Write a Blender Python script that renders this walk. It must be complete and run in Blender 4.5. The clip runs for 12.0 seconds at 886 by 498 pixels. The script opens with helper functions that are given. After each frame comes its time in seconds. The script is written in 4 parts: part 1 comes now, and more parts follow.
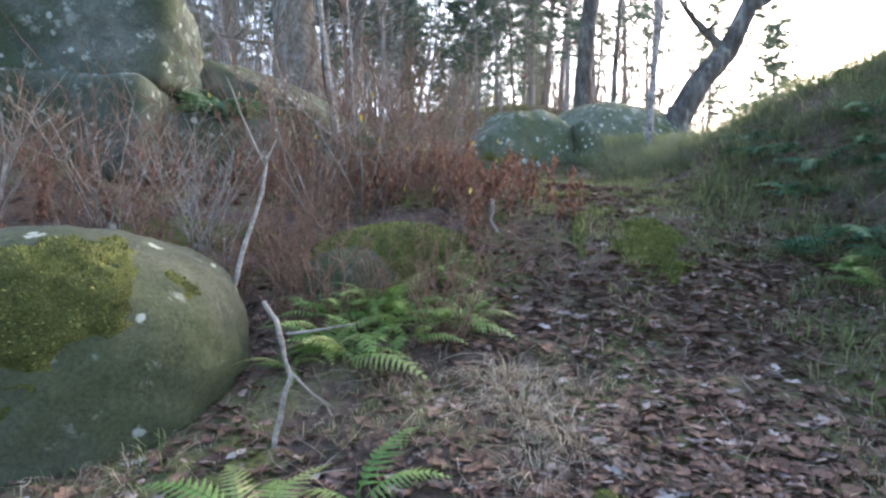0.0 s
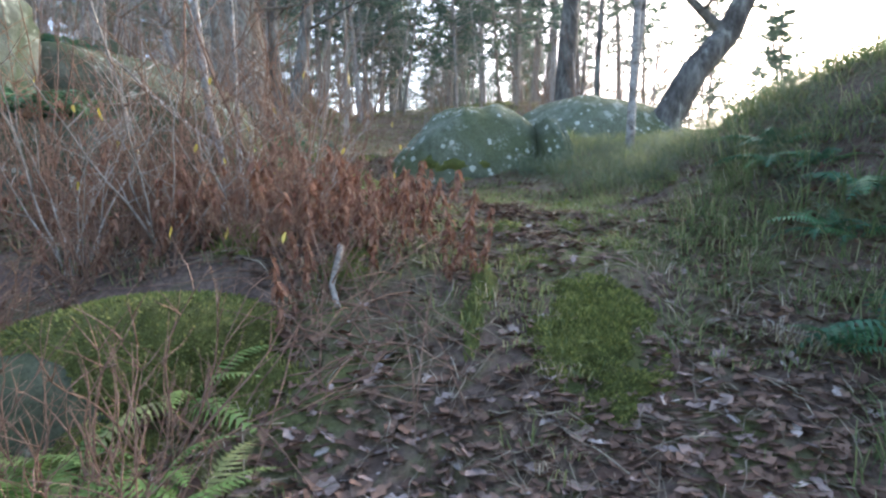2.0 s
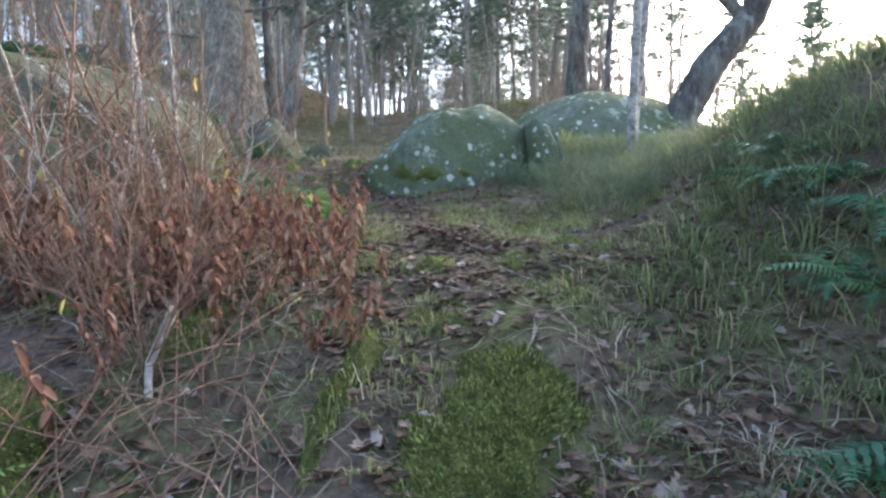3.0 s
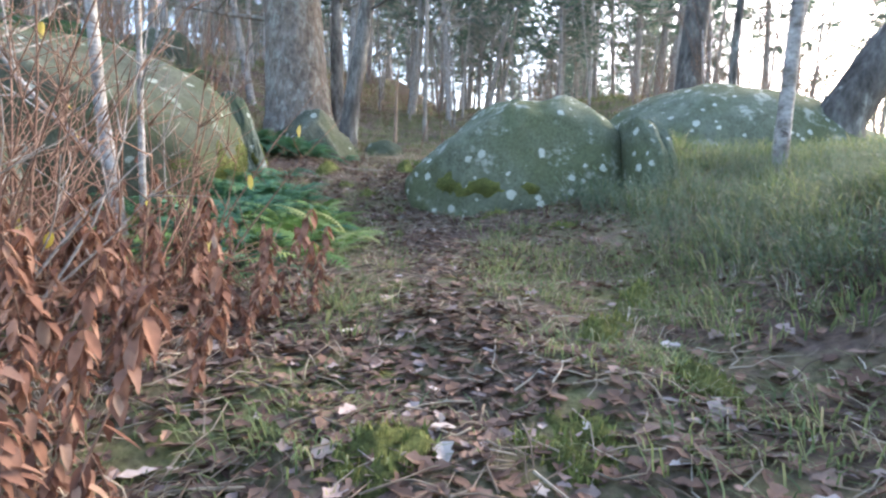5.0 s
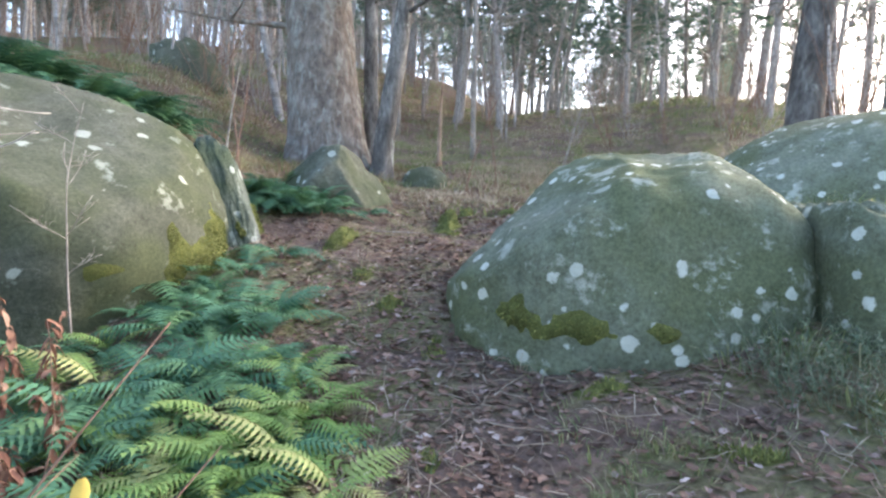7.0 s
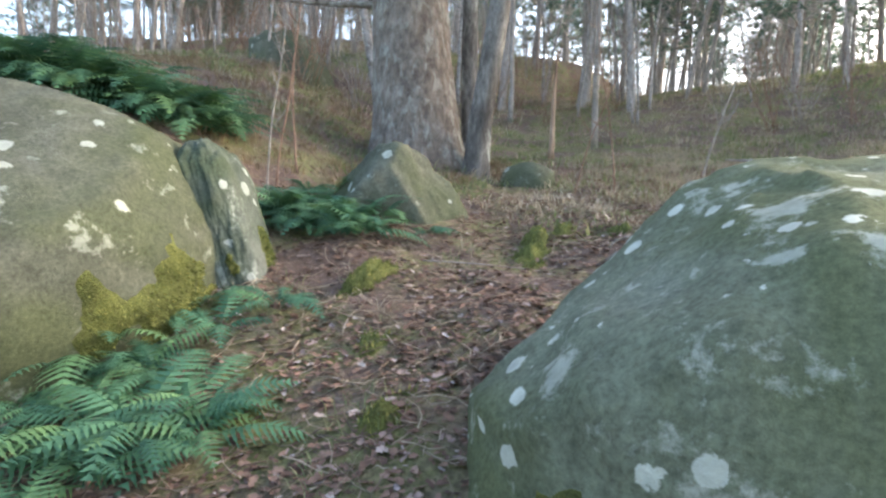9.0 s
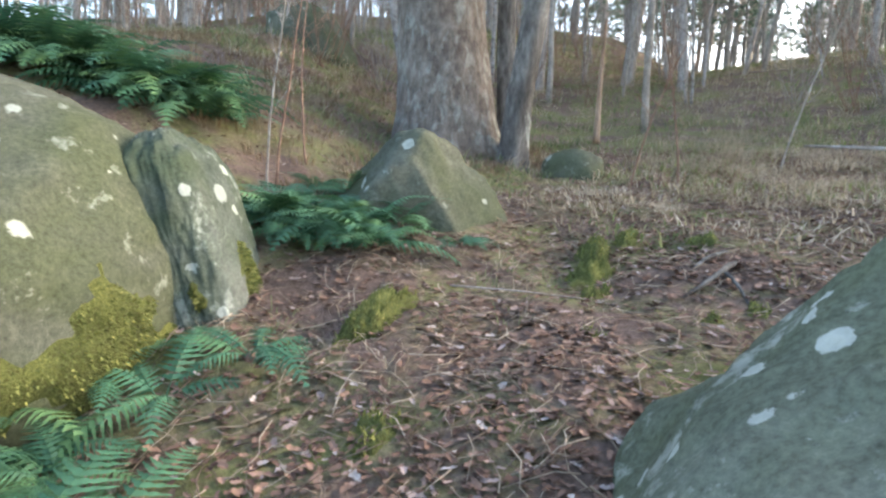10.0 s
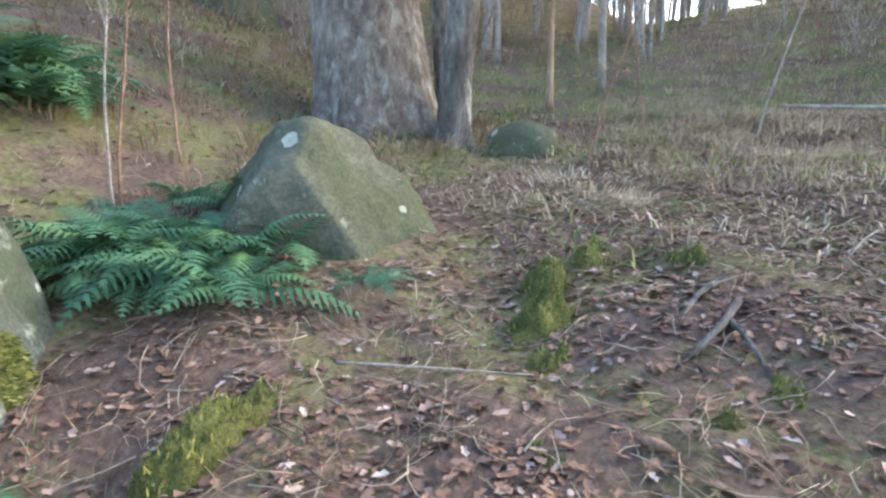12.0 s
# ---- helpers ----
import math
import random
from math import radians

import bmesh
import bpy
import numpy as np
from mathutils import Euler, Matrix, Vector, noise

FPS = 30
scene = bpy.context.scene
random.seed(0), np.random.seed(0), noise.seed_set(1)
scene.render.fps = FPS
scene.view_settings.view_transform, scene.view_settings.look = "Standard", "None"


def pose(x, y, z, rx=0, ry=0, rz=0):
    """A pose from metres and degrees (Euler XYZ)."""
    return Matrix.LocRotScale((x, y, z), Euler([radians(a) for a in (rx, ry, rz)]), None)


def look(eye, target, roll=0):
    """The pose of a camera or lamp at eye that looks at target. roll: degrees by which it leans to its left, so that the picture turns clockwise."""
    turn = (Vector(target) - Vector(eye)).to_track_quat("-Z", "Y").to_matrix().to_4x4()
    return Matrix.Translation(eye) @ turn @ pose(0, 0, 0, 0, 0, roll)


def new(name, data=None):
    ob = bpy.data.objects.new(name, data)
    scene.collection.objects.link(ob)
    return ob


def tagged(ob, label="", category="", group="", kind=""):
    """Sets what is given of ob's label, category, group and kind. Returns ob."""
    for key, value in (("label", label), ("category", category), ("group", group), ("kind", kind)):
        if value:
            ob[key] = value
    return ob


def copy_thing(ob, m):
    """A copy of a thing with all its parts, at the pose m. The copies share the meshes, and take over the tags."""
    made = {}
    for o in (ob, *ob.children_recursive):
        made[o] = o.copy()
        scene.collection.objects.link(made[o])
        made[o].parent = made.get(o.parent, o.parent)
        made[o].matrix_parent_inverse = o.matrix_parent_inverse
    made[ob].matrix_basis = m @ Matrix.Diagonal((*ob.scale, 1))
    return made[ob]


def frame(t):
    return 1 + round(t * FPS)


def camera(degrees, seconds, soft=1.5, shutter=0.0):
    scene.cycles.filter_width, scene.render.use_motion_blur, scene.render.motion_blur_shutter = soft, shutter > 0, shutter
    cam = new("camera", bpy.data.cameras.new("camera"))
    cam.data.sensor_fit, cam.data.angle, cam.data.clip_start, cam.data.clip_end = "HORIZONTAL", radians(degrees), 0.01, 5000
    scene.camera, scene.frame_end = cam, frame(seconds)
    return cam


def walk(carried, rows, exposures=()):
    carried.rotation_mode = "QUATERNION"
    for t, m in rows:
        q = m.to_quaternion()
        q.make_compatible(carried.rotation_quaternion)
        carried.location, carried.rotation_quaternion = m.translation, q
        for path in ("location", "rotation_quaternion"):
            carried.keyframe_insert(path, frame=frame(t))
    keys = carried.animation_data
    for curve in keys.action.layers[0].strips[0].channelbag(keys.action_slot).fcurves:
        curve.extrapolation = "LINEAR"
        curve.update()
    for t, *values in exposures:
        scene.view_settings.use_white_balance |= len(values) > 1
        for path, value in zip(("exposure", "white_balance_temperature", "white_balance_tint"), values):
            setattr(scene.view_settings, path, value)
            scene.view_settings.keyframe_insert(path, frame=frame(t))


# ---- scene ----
cam = camera(76.9, 12.0, soft=2.5)
PATH = [
    (0, (0.214, 0.273, 1.300), (0.198, 3.021, 1.177), -0.0),
    (0.5, (0.341, 0.790, 1.338), (0.370, 3.536, 1.210), 0.4),
    (1, (0.557, 1.252, 1.498), (0.578, 3.998, 1.363), -0.4),
    (1.5, (0.883, 1.779, 1.560), (0.886, 4.527, 1.425), -0.4),
    (2, (1.195, 2.209, 1.635), (1.170, 4.957, 1.507), -0.4),
    (2.5, (1.507, 2.636, 1.795), (1.412, 5.381, 1.669), -0.9),
    (3, (1.845, 3.041, 1.838), (1.673, 5.783, 1.704), -1.1),
    (3.2, (1.939, 3.163, 1.905), (1.716, 5.900, 1.773), -1.2),
    (4.8, (2.036, 4.599, 2.119), (1.471, 7.285, 1.966), 1.9),
    (5, (2.003, 4.837, 2.143), (1.418, 7.519, 1.987), 1.9),
    (5.5, (1.816, 5.355, 2.367), (1.181, 8.026, 2.202), 1.7),
    (6, (1.513, 5.867, 2.592), (0.832, 8.527, 2.425), 1.6),
    (6.5, (1.433, 6.350, 2.758), (0.701, 8.996, 2.595), 1.7),
    (7, (1.430, 6.804, 2.991), (0.628, 9.428, 2.801), 1.9),
    (7.2, (1.415, 6.975, 3.037), (0.569, 9.581, 2.815), 2.3),
    (8.8, (1.394, 8.352, 3.246), (0.074, 10.749, 2.980), 1.5),
    (9, (1.324, 8.496, 3.264), (-0.060, 10.857, 2.991), 1.7),
    (9.5, (1.068, 8.897, 3.378), (-0.373, 11.219, 3.064), 2.1),
    (10, (0.803, 9.329, 3.397), (-0.699, 11.603, 3.029), 1.8),
    (10.5, (0.616, 9.558, 3.400), (-0.913, 11.790, 2.906), 1.0),
    (11, (0.567, 9.771, 3.402), (-0.873, 12.046, 2.836), 0.3),
    (11.5, (0.509, 10.047, 3.548), (-0.890, 12.349, 2.993), -0.3),
    (12, (0.476, 10.429, 3.618), (-0.855, 12.772, 3.073), -0.7),
]
walk(cam, [(t, look(e, g, roll)) for t, e, g, roll in PATH], exposures=[(0.0, 2.28, 6450, 17), (3.0, 2.42, 6400, 13), (7.0, 2.78, 6600, 17), (9.0, 2.65, 7000, 14), (12.0, 2.8, 6550, 12)])

# ---- light: soft winter daylight through a bright hazy sky ----
world = bpy.data.worlds.new("sky")
scene.world = world
world.use_nodes = True
wn = world.node_tree
sky = wn.nodes.new("ShaderNodeTexSky")
sky.sky_type, sky.sun_disc = "NISHITA", False
sky.sun_elevation, sky.sun_rotation = radians(24), radians(40)
sky.air_density, sky.dust_density, sky.ozone_density = 1.0, 3.0, 1.5
wn.links.new(sky.outputs[0], wn.nodes["Background"].inputs[0])
wn.nodes["Background"].inputs[1].default_value = 0.15
sun = new("sun", bpy.data.lights.new("sun", "SUN"))
sun.data.energy, sun.data.angle, sun.data.color = 1.1, radians(25), (1.0, 0.92, 0.82)
sun.matrix_world = look((20 * math.sin(radians(40)), 20 * math.cos(radians(40)), 9), (0, 0, 0))

# ---- materials ----
def nodes_of(name):
    m = bpy.data.materials.new(name)
    m.use_nodes = True
    return m, m.node_tree, m.node_tree.nodes["Principled BSDF"]


def ramp(nt, stops):
    r = nt.nodes.new("ShaderNodeValToRGB")
    e = r.color_ramp.elements
    while len(e) < len(stops):
        e.new(0.5)
    for k, (pos, c) in enumerate(stops):
        e[k].position, e[k].color = pos, (*c, 1)
    return r


def noise_node(nt, vec, scale, detail=6, rough=0.6, distort=0.0):
    n = nt.nodes.new("ShaderNodeTexNoise")
    n.inputs["Scale"].default_value, n.inputs["Detail"].default_value = scale, detail
    n.inputs["Roughness"].default_value, n.inputs["Distortion"].default_value = rough, distort
    nt.links.new(vec, n.inputs["Vector"])
    return n


def mix(nt, fac, a, b, blend="MIX"):
    n = nt.nodes.new("ShaderNodeMix")
    n.data_type, n.blend_type = "RGBA", blend
    for sock, val in ((n.inputs[0], fac), (n.inputs[6], a), (n.inputs[7], b)):
        if isinstance(val, bpy.types.NodeSocket):
            nt.links.new(val, sock)
        else:
            sock.default_value = val if not isinstance(val, tuple) else (*val, 1)
    return n.outputs[2]


def bump_to(nt, bsdf, height, strength, distance):
    b = nt.nodes.new("ShaderNodeBump")
    b.inputs["Strength"].default_value, b.inputs["Distance"].default_value = strength, distance
    nt.links.new(height, b.inputs["Height"])
    nt.links.new(b.outputs[0], bsdf.inputs["Normal"])


def surface(name, stops, coarse, fine, rough=0.9, bump=0.5, depth=0.02, patch=None, stretch=(1, 1, 1)):
    """A weathered natural surface: broad colour drift, fine grain and relief, and patches of a second colour."""
    m, nt, bsdf = nodes_of(name)
    tc = nt.nodes.new("ShaderNodeTexCoord")
    mp = nt.nodes.new("ShaderNodeMapping")
    mp.inputs["Scale"].default_value = stretch
    nt.links.new(tc.outputs["Object"], mp.inputs[0])
    vec = mp.outputs[0]
    a = noise_node(nt, vec, coarse, 5, 0.6, 0.4)
    f = noise_node(nt, vec, fine, 8, 0.7)
    r = ramp(nt, stops)
    nt.links.new(a.outputs[0], r.inputs[0])
    g = ramp(nt, [(0.3, (0.45, 0.45, 0.45)), (0.7, (1.45, 1.45, 1.45))])
    nt.links.new(f.outputs[0], g.inputs[0])
    col = mix(nt, 1.0, r.outputs[0], g.outputs[0], "MULTIPLY")
    if patch:
        colour, scale, lo, hi = patch
        p = noise_node(nt, vec, scale, 7, 0.65, 0.6)
        pr = ramp(nt, [(lo, (0, 0, 0)), (hi, (1, 1, 1))])
        nt.links.new(p.outputs[0], pr.inputs[0])
        col = mix(nt, pr.outputs[0], col, mix(nt, 1.0, colour, g.outputs[0], "MULTIPLY"))
    nt.links.new(col, bsdf.inputs["Base Color"])
    bsdf.inputs["Roughness"].default_value = rough
    bsdf.inputs["Specular IOR Level"].default_value = 0.25
    bump_to(nt, bsdf, f.outputs[0], bump, depth)
    return m


def rock(name, stops, lichen, spot_scale, spot_size, algae=None, crust=0.62):
    """Granite with crusts and round spots of pale lichen and a film of algae."""
    m, nt, bsdf = nodes_of(name)
    tc = nt.nodes.new("ShaderNodeTexCoord")
    vec = tc.outputs["Object"]
    a = noise_node(nt, vec, 1.3, 6, 0.6, 0.3)
    f = noise_node(nt, vec, 45, 8, 0.75)
    mid = noise_node(nt, vec, 7, 8, 0.7, 0.5)
    r = ramp(nt, stops)
    nt.links.new(a.outputs[0], r.inputs[0])
    g = ramp(nt, [(0.3, (0.55, 0.55, 0.55)), (0.7, (1.35, 1.35, 1.35))])
    nt.links.new(f.outputs[0], g.inputs[0])
    col = mix(nt, 1.0, r.outputs[0], g.outputs[0], "MULTIPLY")
    g2 = ramp(nt, [(0.3, (0.7, 0.7, 0.7)), (0.7, (1.25, 1.25, 1.25))])
    nt.links.new(mid.outputs[0], g2.inputs[0])
    col = mix(nt, 1.0, col, g2.outputs[0], "MULTIPLY")
    if algae:
        an = noise_node(nt, vec, 0.9, 6, 0.6, 0.5)
        ar = ramp(nt, [(0.42, (0, 0, 0)), (0.6, (1, 1, 1))])
        nt.links.new(an.outputs[0], ar.inputs[0])
        col = mix(nt, ar.outputs[0], col, mix(nt, 1.0, algae, g.outputs[0], "MULTIPLY"))
    # wobbled coordinates give the spots a ragged rim
    wob = mix(nt, 0.085, vec, mid.outputs[1], "ADD")
    v = nt.nodes.new("ShaderNodeTexVoronoi")
    v.inputs["Scale"].default_value, v.inputs["Randomness"].default_value = spot_scale, 1.0
    nt.links.new(wob, v.inputs["Vector"])
    sub = nt.nodes.new("ShaderNodeMath")
    sub.operation = "MULTIPLY_ADD"
    nt.links.new(mid.outputs[0], sub.inputs[0])
    sub.inputs[1].default_value = 0.5
    sep = nt.nodes.new("ShaderNodeSeparateColor")
    nt.links.new(v.outputs["Color"], sep.inputs[0])
    own = nt.nodes.new("ShaderNodeMath")
    own.operation = "MULTIPLY_ADD"
    nt.links.new(sep.outputs[0], own.inputs[0])
    own.inputs[1].default_value = -0.4
    nt.links.new(v.outputs["Distance"], own.inputs[2])
    shift = nt.nodes.new("ShaderNodeMath")
    shift.inputs[1].default_value = 0.4
    nt.links.new(own.outputs[0], shift.inputs[0])
    nt.links.new(shift.outputs[0], sub.inputs[2])
    vr = ramp(nt, [(spot_size, (1, 1, 1)), (spot_size + 0.035, (0, 0, 0))])
    nt.links.new(sub.outputs[0], vr.inputs[0])
    cn = noise_node(nt, vec, 4.5, 10, 0.7, 0.15)
    cr = ramp(nt, [(crust, (0, 0, 0)), (crust + 0.07, (0.6, 0.6, 0.6))])
    nt.links.new(cn.outputs[0], cr.inputs[0])
    mask = mix(nt, 1.0, vr.outputs[0], cr.outputs[0], "LIGHTEN")
    col = mix(nt, mask, col, mix(nt, 1.0, lichen, g2.outputs[0], "MULTIPLY"))
    nt.links.new(col, bsdf.inputs["Base Color"])
    bsdf.inputs["Roughness"].default_value = 1.0
    bsdf.inputs["Specular IOR Level"].default_value = 0.1
    h = mix(nt, 0.5, f.outputs[0], mid.outputs[0])
    bump_to(nt, bsdf, h, 0.55, 0.03)
    return m


def leafy(name, stops, rough=0.75, island=True, trans=0.0):
    """Leaves, blades and needles: every piece takes its own tint."""
    m, nt, bsdf = nodes_of(name)
    if island:
        src = nt.nodes.new("ShaderNodeNewGeometry").outputs["Random Per Island"]
    else:
        src = nt.nodes.new("ShaderNodeObjectInfo").outputs["Random"]
    r = ramp(nt, stops)
    nt.links.new(src, r.inputs[0])
    tc = nt.nodes.new("ShaderNodeTexCoord")
    n = noise_node(nt, tc.outputs["Object"], 18, 4)
    g = ramp(nt, [(0.3, (0.65, 0.65, 0.65)), (0.7, (1.3, 1.3, 1.3))])
    nt.links.new(n.outputs[0], g.inputs[0])
    nt.links.new(mix(nt, 1.0, r.outputs[0], g.outputs[0], "MULTIPLY"), bsdf.inputs["Base Color"])
    bsdf.inputs["Roughness"].default_value = rough
    bsdf.inputs["Specular IOR Level"].default_value = 0.3
    if trans:
        bsdf.inputs["Subsurface Weight"].default_value = 0.0
        t = nt.nodes.new("ShaderNodeBsdfTranslucent")
        nt.links.new(r.outputs[0], t.inputs[0])
        ms = nt.nodes.new("ShaderNodeMixShader")
        ms.inputs[0].default_value = trans
        nt.links.new(bsdf.outputs[0], ms.inputs[1])
        nt.links.new(t.outputs[0], ms.inputs[2])
        nt.links.new(ms.outputs[0], nt.nodes["Material Output"].inputs[0])
    return m


M_GROUND = surface("forest_floor", [(0.3, (0.1, 0.072, 0.056)), (0.5, (0.16, 0.112, 0.088)), (0.7, (0.2, 0.165, 0.12))],
                   1.1, 28, 0.95, 0.8, 0.03, patch=((0.14, 0.15, 0.055), 1.1, 0.45, 0.62))
M_ROCK_DARK = rock("mossy_granite", [(0.3, (0.105, 0.122, 0.082)), (0.55, (0.14, 0.16, 0.112)), (0.75, (0.23, 0.25, 0.2))],
                   (0.42, 0.45, 0.38), 7.6, 0.57, (0.1, 0.118, 0.064), 0.56)
M_ROCK_PALE = rock("pale_granite", [(0.3, (0.072, 0.08, 0.058)), (0.55, (0.1, 0.108, 0.08)), (0.75, (0.14, 0.145, 0.113))],
                   (0.34, 0.37, 0.31), 4.6, 0.46, (0.076, 0.09, 0.05), 0.6)
M_ROCK_BARE = rock("worn_bedrock", [(0.3, (0.05, 0.046, 0.034)), (0.55, (0.075, 0.07, 0.05)), (0.75, (0.105, 0.1, 0.075))],
                   (0.2, 0.2, 0.15), 7.0, 0.36, (0.075, 0.085, 0.032), 0.66)
M_ROCK_CLIFF = rock("outcrop_granite", [(0.3, (0.06, 0.075, 0.065)), (0.55, (0.12, 0.14, 0.12)), (0.75, (0.2, 0.2, 0.18))],
                    (0.33, 0.37, 0.33), 6.0, 0.52, (0.06, 0.08, 0.05), 0.56)
M_MOSS = surface("moss", [(0.3, (0.07, 0.085, 0.025)), (0.55, (0.14, 0.155, 0.045)), (0.75, (0.22, 0.235, 0.065))], 4, 90, 1.0, 1.0, 0.03)
M_MOSS_TUFT = leafy("moss_tuft", [(0.0, (0.075, 0.095, 0.025)), (0.5, (0.17, 0.19, 0.05)), (1.0, (0.3, 0.3, 0.09))], 0.9)
M_PINE_BARK = surface("pine_bark", [(0.3, (0.13, 0.105, 0.085)), (0.5, (0.2, 0.17, 0.14)), (0.7, (0.27, 0.245, 0.21))],
                      4.5, 11, 0.95, 1.0, 0.09, patch=((0.29, 0.29, 0.25), 6.0, 0.5, 0.62), stretch=(1, 1, 0.55))
M_DARK_BARK = surface("dark_bark", [(0.3, (0.06, 0.055, 0.05)), (0.5, (0.13, 0.122, 0.11)), (0.7, (0.26, 0.255, 0.235))],
                      4, 16, 0.95, 1.0, 0.04, patch=((0.36, 0.38, 0.34), 5.0, 0.58, 0.66), stretch=(1, 1, 0.4))
M_OAK = surface("rough_dark_bark", [(0.3, (0.06, 0.055, 0.05)), (0.5, (0.12, 0.115, 0.105)), (0.7, (0.22, 0.22, 0.205))],
                4, 16, 0.95, 1.0, 0.05, patch=((0.3, 0.31, 0.28), 5.0, 0.58, 0.66), stretch=(1, 1, 0.4))
# far trunks: grey-brown bark, colour lightened to stand in for haze
M_HAZY_BARK = surface("hazy_grey_brown_bark", [(0.3, (0.25, 0.225, 0.2)), (0.5, (0.36, 0.33, 0.3)), (0.7, (0.46, 0.44, 0.41))], 4, 16, 0.95, 0.8, 0.03, stretch=(1, 1, 0.4))
# snag wood with the warm sunlight on it put into its orange colour
M_SNAG = surface("sunlit_split_wood", [(0.3, (0.2, 0.13, 0.09)), (0.5, (0.33, 0.23, 0.16)), (0.7, (0.45, 0.34, 0.25))], 4, 20, 0.9, 0.8, 0.03, stretch=(1, 1, 0.2))
M_BIRCH = surface("birch_bark", [(0.35, (0.16, 0.14, 0.12)), (0.48, (0.28, 0.265, 0.245)), (0.7, (0.42, 0.405, 0.38))],
                  5, 22, 0.8, 0.5, 0.02, patch=((0.09, 0.075, 0.065), 5.5, 0.6, 0.65), stretch=(1, 1, 1.6))
M_TWIG = surface("twig_bark", [(0.3, (0.14, 0.08, 0.055)), (0.55, (0.24, 0.15, 0.105)), (0.75, (0.33, 0.23, 0.17))], 6, 60, 0.9, 0.4, 0.005)
M_GREY_TWIG = surface("weathered_wood", [(0.3, (0.2, 0.175, 0.15)), (0.55, (0.33, 0.3, 0.26)), (0.75, (0.44, 0.42, 0.38))], 5, 50, 0.9, 0.4, 0.005)
M_DEAD = leafy("dead_leaf", [(0.0, (0.13, 0.06, 0.04)), (0.4, (0.23, 0.115, 0.075)), (0.8, (0.32, 0.18, 0.12)), (1.0, (0.4, 0.27, 0.19))], 0.85, True, 0.25)
M_LITTER = leafy("fallen_leaf", [(0.0, (0.08, 0.048, 0.035)), (0.4, (0.165, 0.1, 0.07)), (0.8, (0.235, 0.15, 0.108)), (0.95, (0.32, 0.25, 0.22)), (1.0, (0.46, 0.4, 0.35))], 0.95)
M_NEEDLE_LITTER = leafy("litter_twig", [(0.0, (0.1, 0.07, 0.05)), (0.6, (0.22, 0.17, 0.12)), (1.0, (0.42, 0.36, 0.27))], 0.85)
M_FERN = leafy("fern_frond", [(0.0, (0.05, 0.14, 0.08)), (0.5, (0.075, 0.19, 0.1)), (1.0, (0.12, 0.23, 0.09))], 0.6, False, 0.25)
M_FERN_LIGHT = leafy("fern_frond_light", [(0.0, (0.14, 0.26, 0.07)), (0.6, (0.22, 0.34, 0.1)), (1.0, (0.36, 0.38, 0.15))], 0.6, False, 0.3)
M_GRASS = leafy("grass_blade", [(0.0, (0.11, 0.165, 0.075)), (0.6, (0.22, 0.27, 0.115)), (0.9, (0.3, 0.32, 0.17)), (1.0, (0.46, 0.42, 0.26))], 0.8, True, 0.45)
M_DRY = leafy("dry_grass_blade", [(0.0, (0.31, 0.26, 0.18)), (0.6, (0.46, 0.4, 0.3)), (1.0, (0.6, 0.54, 0.43))], 0.8, True, 0.2)
M_STRAW = leafy("withered_grass_blade", [(0.0, (0.16, 0.11, 0.065)), (0.6, (0.27, 0.2, 0.12)), (1.0, (0.38, 0.31, 0.2))], 0.9, True, 0.2)
M_HEATH = leafy("heather_sprig", [(0.0, (0.12, 0.17, 0.11)), (0.6, (0.19, 0.25, 0.15)), (1.0, (0.29, 0.28, 0.2))], 0.8, True, 0.35)
# needles of the far pines, with the pale veil of haze put into the colour
M_NEEDLE = leafy("hazy_pine_needle", [(0.0, (0.1, 0.16, 0.13)), (0.6, (0.15, 0.22, 0.17)), (1.0, (0.22, 0.27, 0.2))], 0.7, True, 0.5)
M_YELLOW = leafy("yellow_leaf", [(0.0, (0.45, 0.36, 0.06)), (1.0, (0.55, 0.45, 0.12))], 0.7, True, 0.3)

# ---- mesh helpers ----
rng = np.random.default_rng(7)


class Buf:
    """Vertices and faces collected for one mesh."""

    def __init__(self):
        self.v, self.f = [], []

    def add(self, verts, faces):
        n = len(self.v)
        self.v.extend(tuple(map(float, p)) for p in verts)
        self.f.extend(tuple(n + k for k in q) for q in faces)

    def tube(self, pts, radii, sides=6, cap=True):
        pts = [Vector(p) for p in pts]
        rings = []
        side = None
        for k, p in enumerate(pts):
            d = (pts[min(k + 1, len(pts) - 1)] - pts[max(k - 1, 0)]).normalized()
            if side is None:
                side = d.orthogonal().normalized()
            side = (side - d * side.dot(d)).normalized()
            up = d.cross(side)
            ring = []
            for s in range(sides):
                a = 2 * math.pi * s / sides
                ring.append(p + (side * math.cos(a) + up * math.sin(a)) * radii[k])
            rings.append(ring)
        faces = []
        for k in range(len(pts) - 1):
            for s in range(sides):
                s2 = (s + 1) % sides
                faces.append((k * sides + s, k * sides + s2, (k + 1) * sides + s2, (k + 1) * sides + s))
        if cap:
            faces.append(tuple(range((len(pts) - 1) * sides, len(pts) * sides)))
            faces.append(tuple(range(sides - 1, -1, -1)))
        self.add([q for r in rings for q in r], faces)

    def mesh(self, name, material, smooth=True):
        me = bpy.data.meshes.new(name)
        me.from_pydata(self.v, [], self.f)
        me.materials.append(material)
        if smooth:
            me.polygons.foreach_set("use_smooth", np.ones(len(me.polygons), dtype=bool))
        me.update()
        return me


def part(name, buf, material, parent=None, label="", smooth=True):
    ob = new(name, buf.mesh(name, material, smooth) if isinstance(buf, Buf) else buf)
    if parent:
        ob.parent = parent
    return tagged(ob, label)


